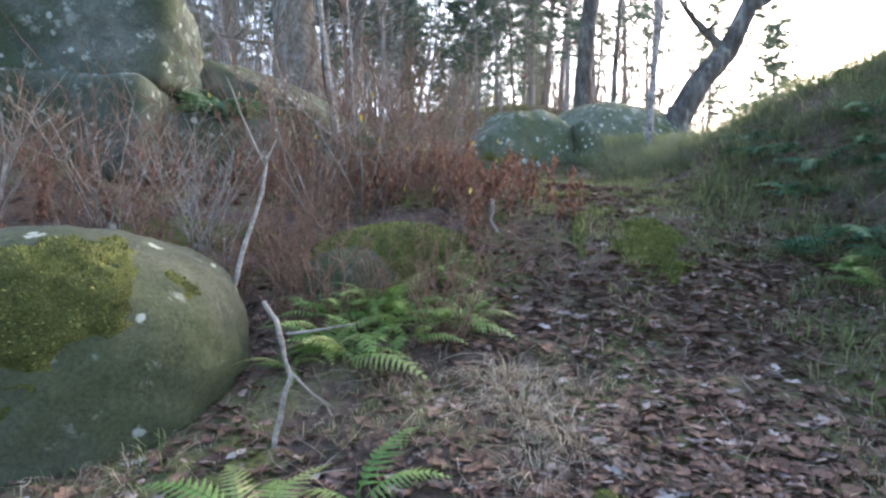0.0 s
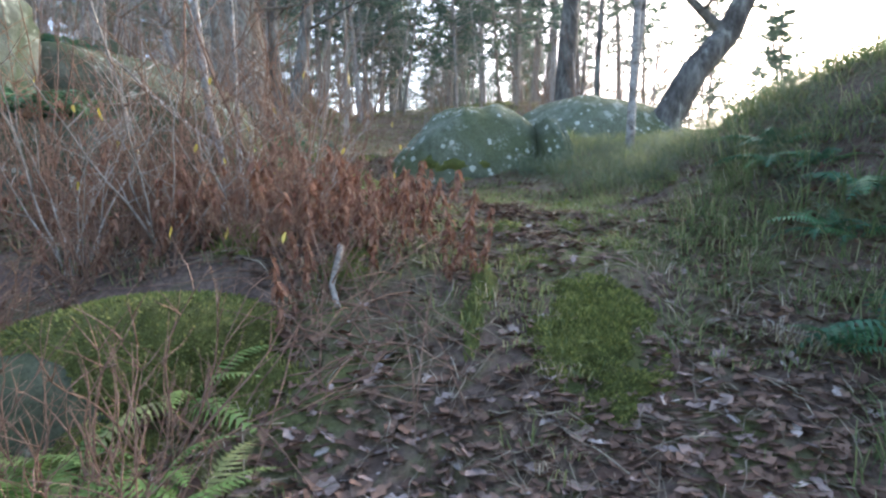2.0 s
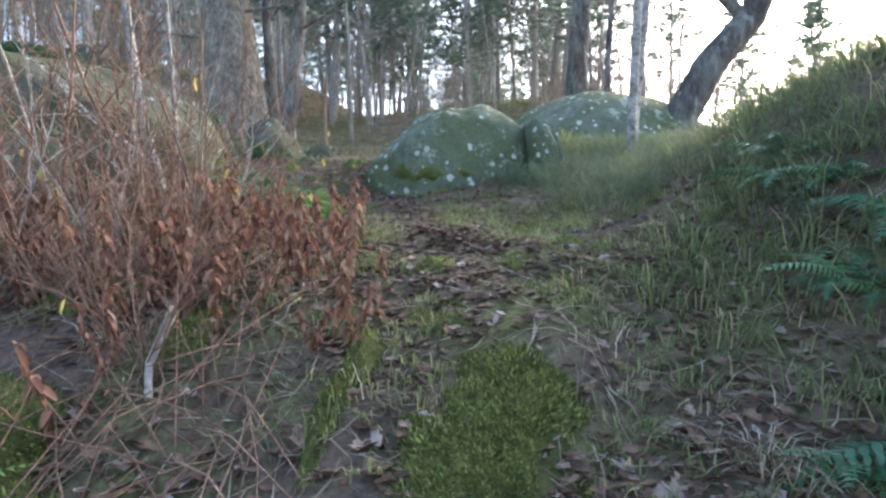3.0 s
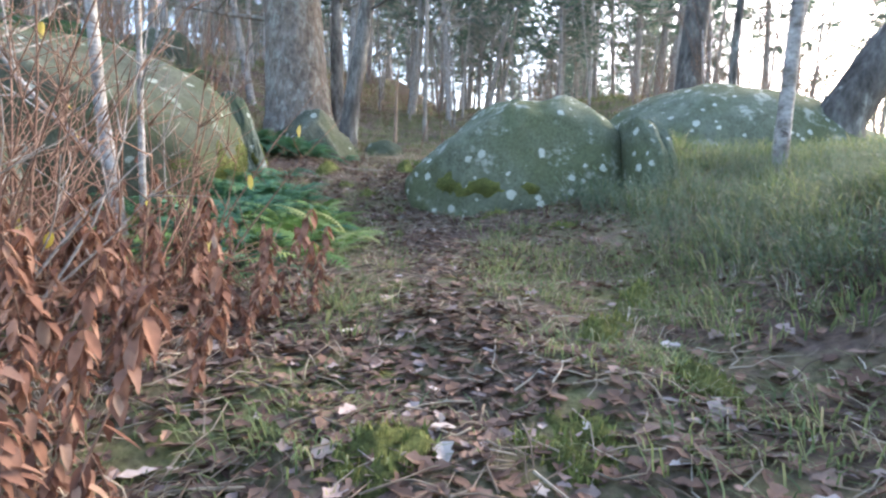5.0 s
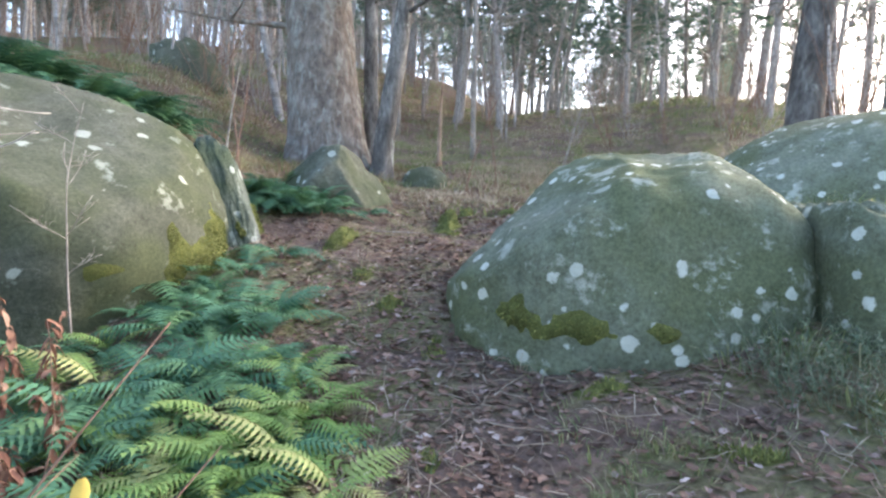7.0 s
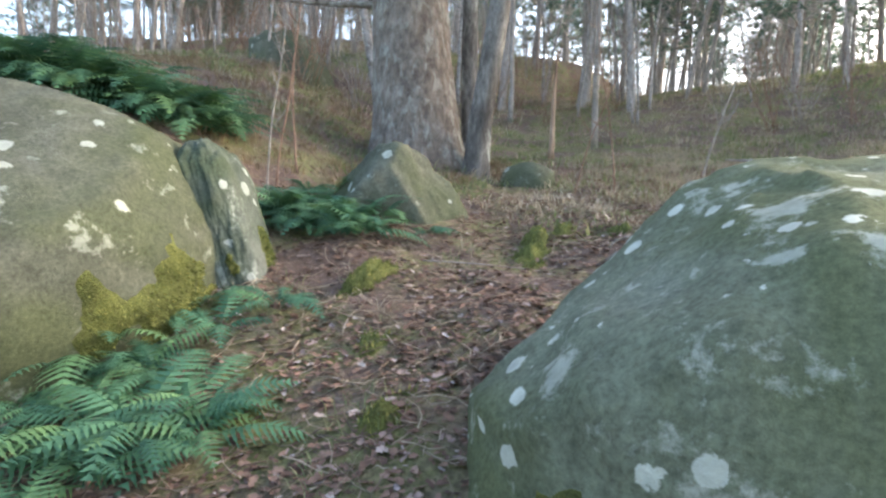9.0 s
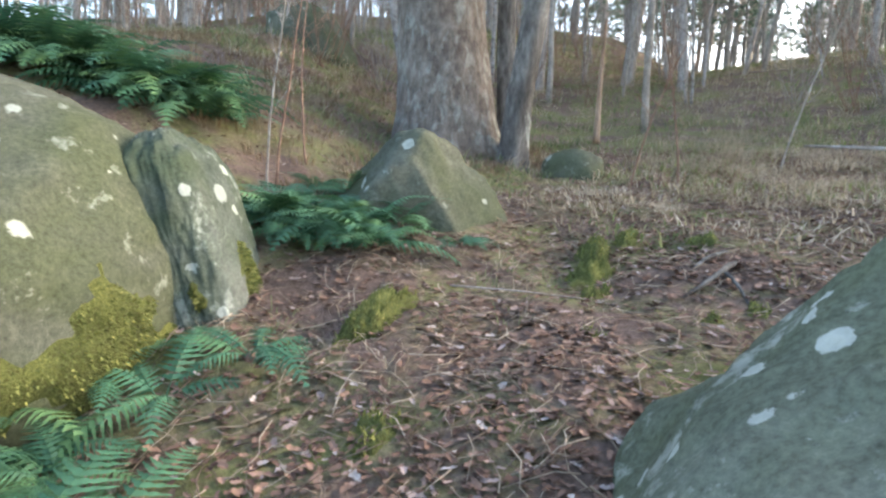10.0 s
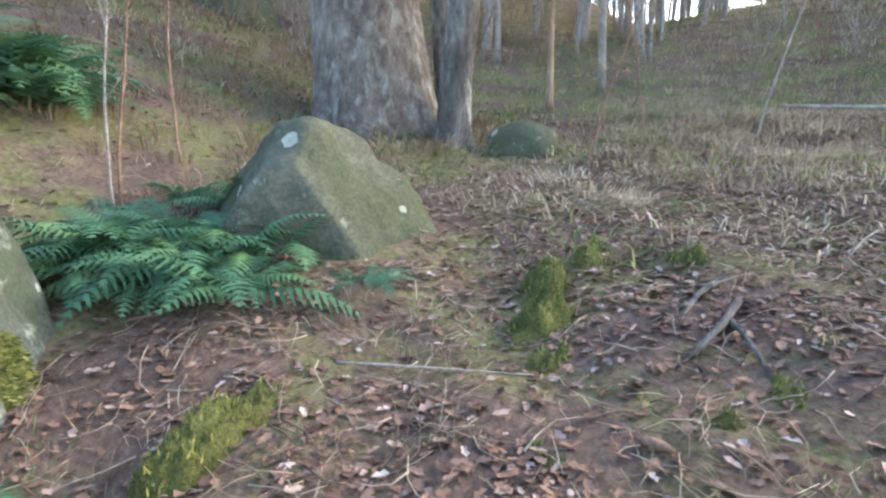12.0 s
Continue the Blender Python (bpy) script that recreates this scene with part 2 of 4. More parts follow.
# ---- the lie of the land ----
PROFILE_Y = (-400, -40, -6, 0, 2, 3.2, 3.8, 4.3, 4.7, 5.1, 5.6, 6.4, 7.9, 8.4, 9.0, 9.8, 11.3, 12.1, 13.1, 16, 20, 26, 34, 60, 120, 900)
PROFILE_Z = (-14, -5, -0.75, -0.1, 0.12, 0.38, 0.57, 0.82, 1.02, 1.27, 1.52, 1.68, 1.79, 1.88, 2.02, 2.19, 2.56, 2.7, 2.92, 3.4, 4.2, 6.0, 7.7, 9.6, 10.5, 11)


def smooth01(t):
    t = np.clip(t, 0, 1)
    return t * t * (3 - 2 * t)


PATH_Y = (-20, 0, 2, 4.5, 6.5, 8.5, 10, 12, 14, 20, 40)
PATH_X = (0.3, 0.5, 1.2, 2.0, 1.7, 1.2, 0.5, -0.1, 0.3, 0.5, 1.0)


def land(x, y):
    """The height of the ground."""
    x, y = np.asarray(x, float), np.asarray(y, float)
    z = sum(np.interp(y + d, PROFILE_Y, PROFILE_Z) for d in (-0.3, -0.1, 0.1, 0.3)) / 4
    px = np.interp(y, PATH_Y, PATH_X)
    # heather bank on the right
    bank = 1.45 * smooth01((x - px - 0.75) / 2.6) * smooth01((y + 3) / 5) * (1 - 0.75 * smooth01((y - 6.3) / 3.0))
    z = z + bank - smooth01((x - 6.0) / 10) * 4.5 - smooth01((x - 12) / 60) * 8
    # hillside on the left
    back = 0.45 * np.clip(y - 12.5, 0, 6)
    left = 0.17 * np.clip(-0.5 - back - x, 0, 5) + 0.32 * np.clip(-3.0 - back - x, 0, 3.4) + 0.13 * np.clip(-6.5 - x, 0, 30)
    z = z + smooth01((y - 8.6) / 2.6) * left
    z = z + (1 - smooth01((y - 9) / 2.5)) * 1.3 * smooth01((-x - 2.6) / 4.0)
    near = np.exp(-((x - 1) ** 2 + (y - 6) ** 2) / 300.0)
    z = z + near * (0.05 * np.sin(2.1 * x + 0.7 * y) * np.cos(1.7 * y - 0.4 * x) + 0.02 * np.sin(6.3 * x + 1) * np.sin(5.1 * y))
    z = z + 0.5 * (1 - near) * np.sin(0.31 * x + 1.0) * np.sin(0.27 * y)
    return z


def spread(lo, hi, step, reach):
    inner = list(np.arange(lo, hi + 1e-6, step))
    a, b, s = [], [], step
    p, q = lo, hi
    while q < reach:
        s *= 1.22
        p, q = p - s, q + s
        a.append(p)
        b.append(q)
    return np.array(a[::-1] + inner + b)


gx, gy = spread(-6, 7, 0.08, 700), spread(-2, 16, 0.08, 900)
X, Y = np.meshgrid(gx, gy)
Z = land(X, Y)
rough = np.array([[noise.fractal(Vector((a * 1.9, b * 1.9, 0)), 0.9, 2.1, 4) if -7 < a < 8 and -3 < b < 18 else 0 for a in gx] for b in gy])
Z = Z + 0.045 * rough
nx, ny = len(gx), len(gy)
idx = np.arange(nx * ny).reshape(ny, nx)
quads = np.stack([idx[:-1, :-1], idx[:-1, 1:], idx[1:, 1:], idx[1:, :-1]], -1).reshape(-1, 4)
gm = bpy.data.meshes.new("ground")
gm.from_pydata(np.stack([X, Y, Z], -1).reshape(-1, 3).tolist(), [], quads.tolist())
gm.materials.append(M_GROUND)
gm.polygons.foreach_set("use_smooth", np.ones(len(gm.polygons), dtype=bool))
tagged(new("ground", gm), "brown leaf-strewn forest floor with patches of moss", "ground", kind="structure")


def ground_z(x, y):
    """Height of the built sheet, relief included."""
    i = int(np.clip(np.searchsorted(gx, x) - 1, 0, nx - 2))
    j = int(np.clip(np.searchsorted(gy, y) - 1, 0, ny - 2))
    u, v = (x - gx[i]) / (gx[i + 1] - gx[i]), (y - gy[j]) / (gy[j + 1] - gy[j])
    return float((1 - v) * ((1 - u) * Z[j, i] + u * Z[j, i + 1]) + v * ((1 - u) * Z[j + 1, i] + u * Z[j + 1, i + 1]))


# ---- boulders ----
ROCKS = []


def sphere_dirs(level):
    bm = bmesh.new()
    bmesh.ops.create_icosphere(bm, subdivisions=level, radius=1)
    v = [p.co.copy() for p in bm.verts]
    f = [tuple(p.index for p in q.verts) for q in bm.faces]
    bm.free()
    return v, f


def boulder(name, label, centre, radii, turn, material, power=2.5, rough=0.09, level=6, seed=0.0, cuts=(), moss=None, moss_label="green moss", tilt=(0, 0)):
    """A rounded boulder: a swollen box, planed by a few cuts, with weathered relief; moss(dir) > 0 gives it a raised moss cover."""
    dirs, faces = sphere_dirs(level)
    rot = Euler((radians(tilt[0]), radians(tilt[1]), radians(turn))).to_matrix()
    off = Vector((seed, seed * 1.7, -seed))
    verts = []
    for d in dirs:
        s = (abs(d.x) ** power + abs(d.y) ** power + abs(d.z) ** power) ** (-1 / power)
        for n, dist in cuts:
            n = Vector(n).normalized()
            c = d.dot(n)
            if c > 0:
                s = min(s, dist / c) if s * c > dist else s
        p = d * s
        k = 1 + rough * noise.fractal(p * 1.2 + off, 0.9, 2.0, 5) + rough * 0.16 * noise.fractal(p * 7 + off, 0.8, 2.0, 4)
        p = p * k
        verts.append(Vector(centre) + rot @ Vector((p.x * radii[0], p.y * radii[1], p.z * radii[2])))
    b = Buf()
    b.add(verts, faces)
    ob = tagged(part(name, b, material), label, "boulder")
    ROCKS.append((centre, radii, turn))
    if moss:
        normals = [Vector() for _ in verts]
        for q in faces:
            nrm = (verts[q[1]] - verts[q[0]]).cross(verts[q[2]] - verts[q[0]])
            for k in q:
                normals[k] += nrm
        val = []
        for k, d in enumerate(dirs):
            val.append(moss((rot @ d)) + 0.4 * noise.fractal(verts[k] * 3.6 + off, 0.7, 2.0, 6))
        keep = [q for q in faces if max(val[k] for k in q) > 0]
        used = sorted({k for q in keep for k in q})
        back = {k: n for n, k in enumerate(used)}
        mv = []
        for k in used:
            h = 0.03 * min(1, max(-0.4, val[k] * 5)) + 0.012 * noise.noise(verts[k] * 22)
            mv.append(verts[k] + normals[k].normalized() * h)
        m = Buf()
        m.add(mv, [tuple(back[k] for k in q) for q in keep])
        part("moss", m, M_MOSS, ob, moss_label)["kind"] = "stuff"
        t = Buf()
        for q in keep:
            for _ in range(3):
                w = rng.dirichlet((1, 1, 1))
                if sum(w[i] * val[q[i]] for i in range(3)) < 0.03:
                    continue
                p = sum((mv[back[q[i]]] * float(w[i]) for i in range(3)), Vector())
                n = normals[q[0]].normalized()
                sx = n.orthogonal().normalized()
                a = rng.uniform(0, 6.28)
                sx = sx * math.cos(a) + n.cross(sx) * math.sin(a)
                tip = p + n * rng.uniform(0.012, 0.03) + sx * rng.uniform(-0.012, 0.012) + Vector((0, 0, -0.005))
                t.add([p + n.cross(sx) * 0.005, p - n.cross(sx) * 0.005, tip], [(0, 1, 2)])
        part("moss_tuft", t, M_MOSS_TUFT, ob)["kind"] = "stuff"
    return ob


boulder("boulder", "large dark mossy granite boulder spotted with pale lichen", (1.47, 10.95, 2.22), (1.13, 1.22, 1.2), 6, M_ROCK_DARK, 2.7, 0.07, 6, 3.0,
        cuts=(((0.2, -1, 0.25), 0.99), ((-0.55, -0.3, 0.8), 0.9), ((-0.85, -0.2, 0.35), 1.06), ((-0.75, -0.1, 0.65), 0.92), ((-0.6, 0.4, 0.7), 0.92)),
        moss=lambda d: max(0.2 - 0.5 * abs(d.x + 0.22) - 4.2 * abs(d.z - 0.16) - 0.6 * abs(d.y + 0.95), 0.12 - 1.2 * abs(d.x + 0.5) - 2.0 * abs(d.z + 0.22) - 0.6 * abs(d.y + 0.8)),
        moss_label="dark moss along a ledge")
boulder("boulder", "lichen-crusted granite slab split from a large boulder", (2.7, 10.45, 2.1), (0.22, 0.72, 1.0), 12, M_ROCK_DARK, 3.2, 0.09, 6, 8.0, tilt=(0, -7))
boulder("boulder", "low broad mossy rock outcrop behind a boulder", (4.3, 14.0, 2.5), (2.3, 1.9, 1.6), 20, M_ROCK_DARK, 2.3, 0.08, 5, 5.0)
boulder("boulder", "small flat-topped rock with a mossy top in grass", (4.05, 12.3, 2.35), (0.75, 0.6, 0.55), 30, M_ROCK_DARK, 3.0, 0.08, 5, 6.0,
        moss=lambda d: d.z - 0.55)
boulder("boulder", "big rounded pale granite boulder with moss along its foot", (-3.25, 10.05, 2.5), (1.7, 1.55, 1.4), 14, M_ROCK_PALE, 2.8, 0.06, 6, 11.0,
        cuts=(((0.25, -0.35, 0.9), 0.92),), moss=lambda d: 0.42 - 1.5 * abs(d.x - 0.93) - 1.7 * abs(d.z - 0.08) - 0.9 * abs(d.y - 0.25), tilt=(0, 10))
boulder("boulder", "narrow grey rock slab with lichen beside a boulder", (-1.98, 11.18, 2.85), (0.2, 0.46, 0.74), 38, M_ROCK_CLIFF, 3.2, 0.1, 6, 14.0, tilt=(0, -16),
        moss=lambda d: 0.2 - 2.0 * abs(d.x - 0.8) - abs(d.z))
boulder("boulder", "dark shaded rock with ferns growing round it", (-5.3, 9.3, 2.4), (1.6, 1.5, 1.5), 30, M_ROCK_CLIFF, 2.6, 0.1, 5, 17.0)
boulder("boulder", "small pointed grey rock at the foot of a pine", (-1.86, 12.98, 2.88), (0.74, 0.58, 0.84), 25, M_ROCK_PALE, 2.1, 0.09, 6, 20.0,
        cuts=(((0.7, -0.35, 0.5), 0.7), ((-0.7, -0.3, 0.6), 0.8), ((0.25, -1, 0.15), 0.82)))
boulder("boulder", "low rock behind a pine's foot", (-1.95, 16.6, 3.45), (0.42, 0.35, 0.32), 0, M_ROCK_PALE, 2.3, 0.09, 4, 21.0)
boulder("boulder", "far grey rock on the leaf-covered slope", (-8.1, 18.0, 5.3), (0.75, 1.0, 1.5), 25, M_ROCK_PALE, 3.0, 0.1, 5, 23.0, tilt=(0, -22))
boulder("boulder", "smooth grey boulder topped with yellow-green moss", (-2.05, 3.35, 0.4), (1.12, 0.95, 0.88), 10, M_ROCK_PALE, 2.5, 0.05, 6, 25.0,
        moss=lambda d: 0.62 - 1.0 * abs(d.x - 0.3) - 1.3 * abs(d.z - 0.58) - 0.6 * abs(d.y + 0.65), moss_label="yellow-green moss cushion")
boulder("boulder", "rounded grey stone half sunk in moss and ferns", (-0.48, 4.45, 0.72), (0.4, 0.36, 0.42), 10, M_ROCK_PALE, 2.3, 0.07, 5, 27.0)
boulder("boulder", "mossy mound of stone under brambles", (-0.22, 4.85, 0.95), (0.66, 0.5, 0.33), 15, M_ROCK_DARK, 2.2, 0.1, 5, 29.0, moss=lambda d: 0.5 + d.z * 0.3)
boulder("boulder", "mossy stone under bare shrubs", (-1.6, 5.2, 0.9), (0.55, 0.45, 0.35), 0, M_ROCK_DARK, 2.2, 0.1, 5, 31.0, moss=lambda d: 0.5 + d.z * 0.3)
boulder("boulder", "worn bedrock hump in the path patched with moss", (1.9, 4.92, 0.85), (0.48, 0.76, 0.31), 4, M_ROCK_BARE, 2.4, 0.1, 6, 33.0,
        moss=lambda d: 0.12 + 0.05 * d.z, tilt=(27, 0))
ROCKS.pop()  # leaves lie against this low hump
# rock outcrop in blocks
for k, (c, r, t) in enumerate((((-4.3, 6.9, 0.9), (1.0, 1.0, 0.85), 10), ((-5.9, 6.3, 1.0), (0.9, 1.1, 0.85), 25), ((-4.1, 7.2, 2.35), (0.95, 1.0, 0.62), 5),
                               ((-5.7, 6.6, 2.4), (0.8, 1.1, 0.68), 20), ((-5.0, 7.3, 3.5), (1.9, 1.1, 0.7), 12), ((-3.1, 8.0, 1.5), (0.95, 0.8, 1.2), 40))):
    boulder("boulder", "dark stacked outcrop block streaked with grey lichen", c, r, t, M_ROCK_CLIFF, 9.0, 0.07, 5, 40.0 + k * 3)

# ---- trees ----
def wander(start, way, length, n, bend, seed, lift=0.0):
    r = random.Random(seed)
    pts, p, d = [Vector(start)], Vector(start), Vector(way).normalized()
    for _ in range(n):
        d = (d + Vector((r.uniform(-bend, bend), r.uniform(-bend, bend), r.uniform(-bend, bend) * 0.6 + lift))).normalized()
        p = p + d * (length / n)
        pts.append(p.copy())
    return pts


def taper(a, b, n, power=1.0):
    return [b + (a - b) * (1 - k / n) ** power for k in range(n + 1)]


def trunk_buf(pts, radii, sides, flare=0.0, relief=0.06):
    b = Buf()
    b.tube(pts, radii, sides)
    out = []
    for k, v in enumerate(b.v):
        ring = min(k // sides, len(pts) - 1)
        c = pts[ring]
        q = Vector(v)
        d = q - c
        a = math.atan2(d.y, d.x)
        f = 1 + relief * noise.noise(q * 6) + relief * 0.7 * noise.noise(q * 17)
        h = q.z - pts[0].z
        if flare:
            f += flare * math.exp(-max(0, h) / 0.28) * (0.55 + 0.45 * math.sin(a * 5 + 1))
        out.append(tuple(c + d * f))
    b.v = out
    return b


def dense(pts, n):
    """More rings along a line."""
    out = []
    for a, b in zip(pts[:-1], pts[1:]):
        out.extend(a.lerp(b, k / n) for k in range(n))
    return out + [pts[-1]]


def needle_crown(seed, height, start, reach, count, size=0.3):
    """Boughs with sprays of needles from start to height."""
    r = random.Random(seed)
    boughs, needles = Buf(), Buf()
    for k in range(count):
        u = (k + r.random()) / count
        z = start + (height - start) * u
        ln = reach * (1.15 - u) * r.uniform(0.5, 1.1) + 0.25
        a = r.uniform(0, 6.283)
        pts = wander((0, 0, z), (math.cos(a), math.sin(a), r.uniform(-0.15, 0.35)), ln, 5, 0.22, seed * 97 + k, 0.02)
        boughs.tube(pts, taper(0.012 + 0.012 * ln, 0.006, 5), 4)
        for j in range(2, 6):
            for _ in range(3):
                c = pts[j] + Vector((r.gauss(0, 0.16), r.gauss(0, 0.16), r.gauss(0.03, 0.1))) * (0.6 + 0.25 * ln)
                for _ in range(9):
                    d = Vector((r.gauss(0, 1), r.gauss(0, 1), r.gauss(0.35, 0.7))).normalized()
                    s = d.orthogonal().normalized() * size * 0.11
                    e = c + d * size * r.uniform(0.5, 1.1)
                    needles.add([c - s, c + s, e], [(0, 1, 2)])
    return boughs, needles


def pine(seed, height, radius, lean, crown_from, reach, boughs, bark, size=0.3):
    pts = wander((0, 0, -0.3), (lean[0], lean[1], 1), height, 9, 0.04, seed)
    ob = part("pine_tree", trunk_buf(dense(pts, 3), taper(radius, radius * 0.18, 27), 10, 0.25), bark)
    b, n = needle_crown(seed, height * 0.98, crown_from, reach, boughs, size)
    top = pts[-1]
    for buf in (b, n):
        buf.v = [(x + top.x * max(0, z) / height, y + top.y * max(0, z) / height, z) for x, y, z in buf.v]
    part("bough", b, bark, ob)["kind"] = "stuff"
    part("crown", n, M_NEEDLE, ob, "blue-green pine needles")
    return ob


def bare_tree(name, seed, height, radius, lean, bark, limbs=10, first=0.35, sides=8, bend=0.06, base=(0, 0, 0), droop=0.03):
    """A leafless tree: one trunk, limbs that fork twice, twigs."""
    r = random.Random(seed)
    pts = wander((base[0], base[1], base[2] - 0.15), (lean[0], lean[1], 1), height, 10, bend, seed)
    ob = part(name, trunk_buf(dense(pts, 2), taper(radius, radius * 0.15, 20, 0.9), sides, 0.15), bark)
    tw = Buf()
    for k in range(limbs):
        u = first + (1 - first) * (k + r.random()) / limbs
        j = min(9, int(u * 10))
        p = pts[j].lerp(pts[j + 1], u * 10 - j)
        a = r.uniform(0, 6.283)
        ln = height * r.uniform(0.1, 0.26) * (1.2 - u * 0.7)
        rad = max(0.004, radius * (1 - u) * 0.5)
        lp = wander(p, (math.cos(a), math.sin(a), r.uniform(0.5, 1.3)), ln, 6, 0.2, seed * 31 + k, droop)
        tw.tube(lp, taper(rad, 0.003, 6), 5)
        for m in range(4):
            q = lp[r.randint(1, 5)]
            a2 = a + r.uniform(-1.3, 1.3)
            sp = wander(q, (math.cos(a2), math.sin(a2), r.uniform(0.1, 1.0)), ln * r.uniform(0.25, 0.55), 4, 0.25, seed * 57 + k * 5 + m)
            tw.tube(sp, taper(rad * 0.5, 0.002, 4), 4)
            for _ in range(2):
                sq = sp[r.randint(1, 3)]
                sp2 = wander(sq, (r.uniform(-1, 1), r.uniform(-1, 1), r.uniform(0, 0.8)), ln * 0.2, 3, 0.25, r.randint(0, 99999))
                tw.tube(sp2, taper(rad * 0.3 + 0.001, 0.0015, 3), 3)
    part("twig", tw, bark, ob)["kind"] = "stuff"
    return ob


def shaped_tree(name, label, pts, r0, r1, bark, flare, sides, branches=(), seed=1):
    pts = [Vector(p) for p in pts]
    d = dense(pts, 8)
    ob = tagged(part(name, trunk_buf(d, taper(r0, r1, len(d) - 1), sides, flare, 0.05), bark), label, "tree")
    for k, (p, way, ln, rad) in enumerate(branches):
        b = Buf()
        lp = wander(p, way, ln, 7, 0.12, seed * 13 + k)
        b.tube(lp, taper(rad, 0.008, 7), 7)
        for m in range(6):
            q = lp[2 + m % 5]
            sp = wander(q, (random.uniform(-1, 1), random.uniform(-1, 1), random.uniform(-0.2, 0.8)), ln * 0.4, 5, 0.2, seed * 7 + k * 9 + m)
            b.tube(sp, taper(rad * 0.35, 0.003, 5), 4)
        part("branch", b, bark, ob)
    return ob


# the big pine and its dark neighbour
shaped_tree("pine_tree", "massive old pine with lichen-grey flaking bark", [(-3.75, 16.3, 3.5), (-3.95, 16.35, 5.2), (-4.2, 16.4, 8.0), (-4.4, 16.4, 13), (-4.5, 16.4, 19)], 0.76, 0.34,
            M_PINE_BARK, 0.42, 40, (((-4.3, 16.2, 6.3), (-1, -0.3, 0.12), 2.4, 0.07), ((-3.7, 16.1, 7.6), (1, -0.7, -0.05), 3.4, 0.08), ((-4.0, 16.2, 8.4), (-1, -0.6, 0.1), 3, 0.07),
                                    ((-3.7, 16.2, 6.9), (1, -0.2, -0.02), 2.6, 0.05)), 3)
shaped_tree("birch_tree", "slender dark-barked birch leaning beside the pine", [(-2.72, 16.3, 3.4), (-2.62, 16.25, 4.4), (-2.36, 16.2, 5.9), (-2.15, 16.15, 7.6), (-1.9, 16.1, 11), (-1.6, 16.1, 14)], 0.2, 0.09,
            M_DARK_BARK, 0.5, 18, (((-2.3, 16.2, 6.4), (1, -0.4, 0.2), 2.2, 0.04), ((-2.2, 16.2, 7.2), (-0.8, -0.6, 0.3), 1.8, 0.04)), 5)
shaped_tree("birch_tree", "pale birch standing close behind the old pine", [(-3.3, 17.3, 3.6), (-3.4, 17.3, 5.2), (-3.45, 17.3, 7.2), (-3.3, 17.3, 10), (-3.3, 17.3, 13)], 0.17, 0.08,
            M_DARK_BARK, 0.3, 14, (((-3.4, 17.3, 7.0), (0.7, -0.4, 0.6), 1.6, 0.03),), 6)
shaped_tree("birch_tree", "pale orange-tinged birch leaning away from the pine", [(-6.5, 19.0, 4.4), (-6.66, 19.0, 5.2), (-6.96, 19.0, 6.55), (-7.5, 19.0, 9), (-7.9, 19.0, 12)], 0.13, 0.06,
            M_BIRCH, 0.3, 12, (((-6.9, 19.0, 6.4), (0.7, -0.4, 0.6), 1.6, 0.03), ((-7.1, 19.0, 7.2), (-0.7, -0.4, 0.6), 1.8, 0.03)), 8)
shaped_tree("tree_snag", "broken trunk with splintered top, coloured orange-brown as if sunlit", [(-2.5, 19.1, 4.0), (-2.5, 19.1, 5.0), (-2.48, 19.1, 5.6), (-2.46, 19.1, 6.1)], 0.055, 0.015, M_SNAG, 0.3, 10, (), 17)
shaped_tree("pine_tree", "straight dark-trunked pine behind the boulders", [(4.4, 17.9, 4.0), (4.5, 17.9, 6.0), (4.75, 17.9, 9), (4.9, 17.9, 14), (5.0, 17.9, 20)], 0.3, 0.14,
            M_OAK, 0.25, 18, (((4.75, 17.9, 9), (1, -0.4, 0.2), 2.4, 0.05), ((4.8, 17.9, 11), (-1, -0.4, 0.2), 2.4, 0.05)), 7)
shaped_tree("oak_tree", "crooked leaning tree with rough dark bark", [(5.07, 12.87, 1.6), (5.33, 12.87, 3.56), (5.84, 12.87, 4.45), (6.47, 12.87, 5.15), (6.92, 12.87, 6.16), (7.42, 12.87, 7.94), (7.68, 12.87, 10.99)], 0.32, 0.13,
            M_OAK, 0.3, 20, (((6.41, 12.87, 5.08), (-0.75, 0, 0.9), 2.3, 0.12), ((6.79, 12.87, 5.91), (1, 0, 0.7), 2.8, 0.09), ((7.17, 12.87, 7.18), (-0.6, -0.4, 0.8), 2.5, 0.08)), 9)
shaped_tree("birch_tree", "slim pale grey birch in the grass", [(3.73, 10.1, 2.2), (3.78, 10.1, 3.4), (3.86, 10.1, 5.0), (3.95, 10.1, 7), (4.0, 10.1, 10)], 0.062, 0.035,
            M_BIRCH, 0.2, 12, (((3.84, 10.1, 4.6), (0.8, 0.1, 0.9), 1.2, 0.02),), 11)
shaped_tree("birch_tree", "slim grey birch stem beside another", [(3.95, 10.9, 2.3), (4.05, 10.9, 3.6), (4.22, 10.9, 5.2), (4.3, 10.9, 7.5), (4.35, 10.9, 10)], 0.06, 0.035,
            M_BIRCH, 0.2, 12, (((4.2, 10.9, 5.0), (-0.8, 0.1, 0.9), 1.2, 0.02),), 12)
shaped_tree("birch_tree", "thin grey tree behind the outcrop", [(4.6, 15.2, 3.3), (4.65, 15.2, 5.2), (4.8, 15.2, 7.5), (4.9, 15.2, 11)], 0.08, 0.04,
            M_DARK_BARK, 0.2, 10, (((4.7, 15.2, 6), (0.8, 0.1, 0.9), 1.2, 0.02),), 13)
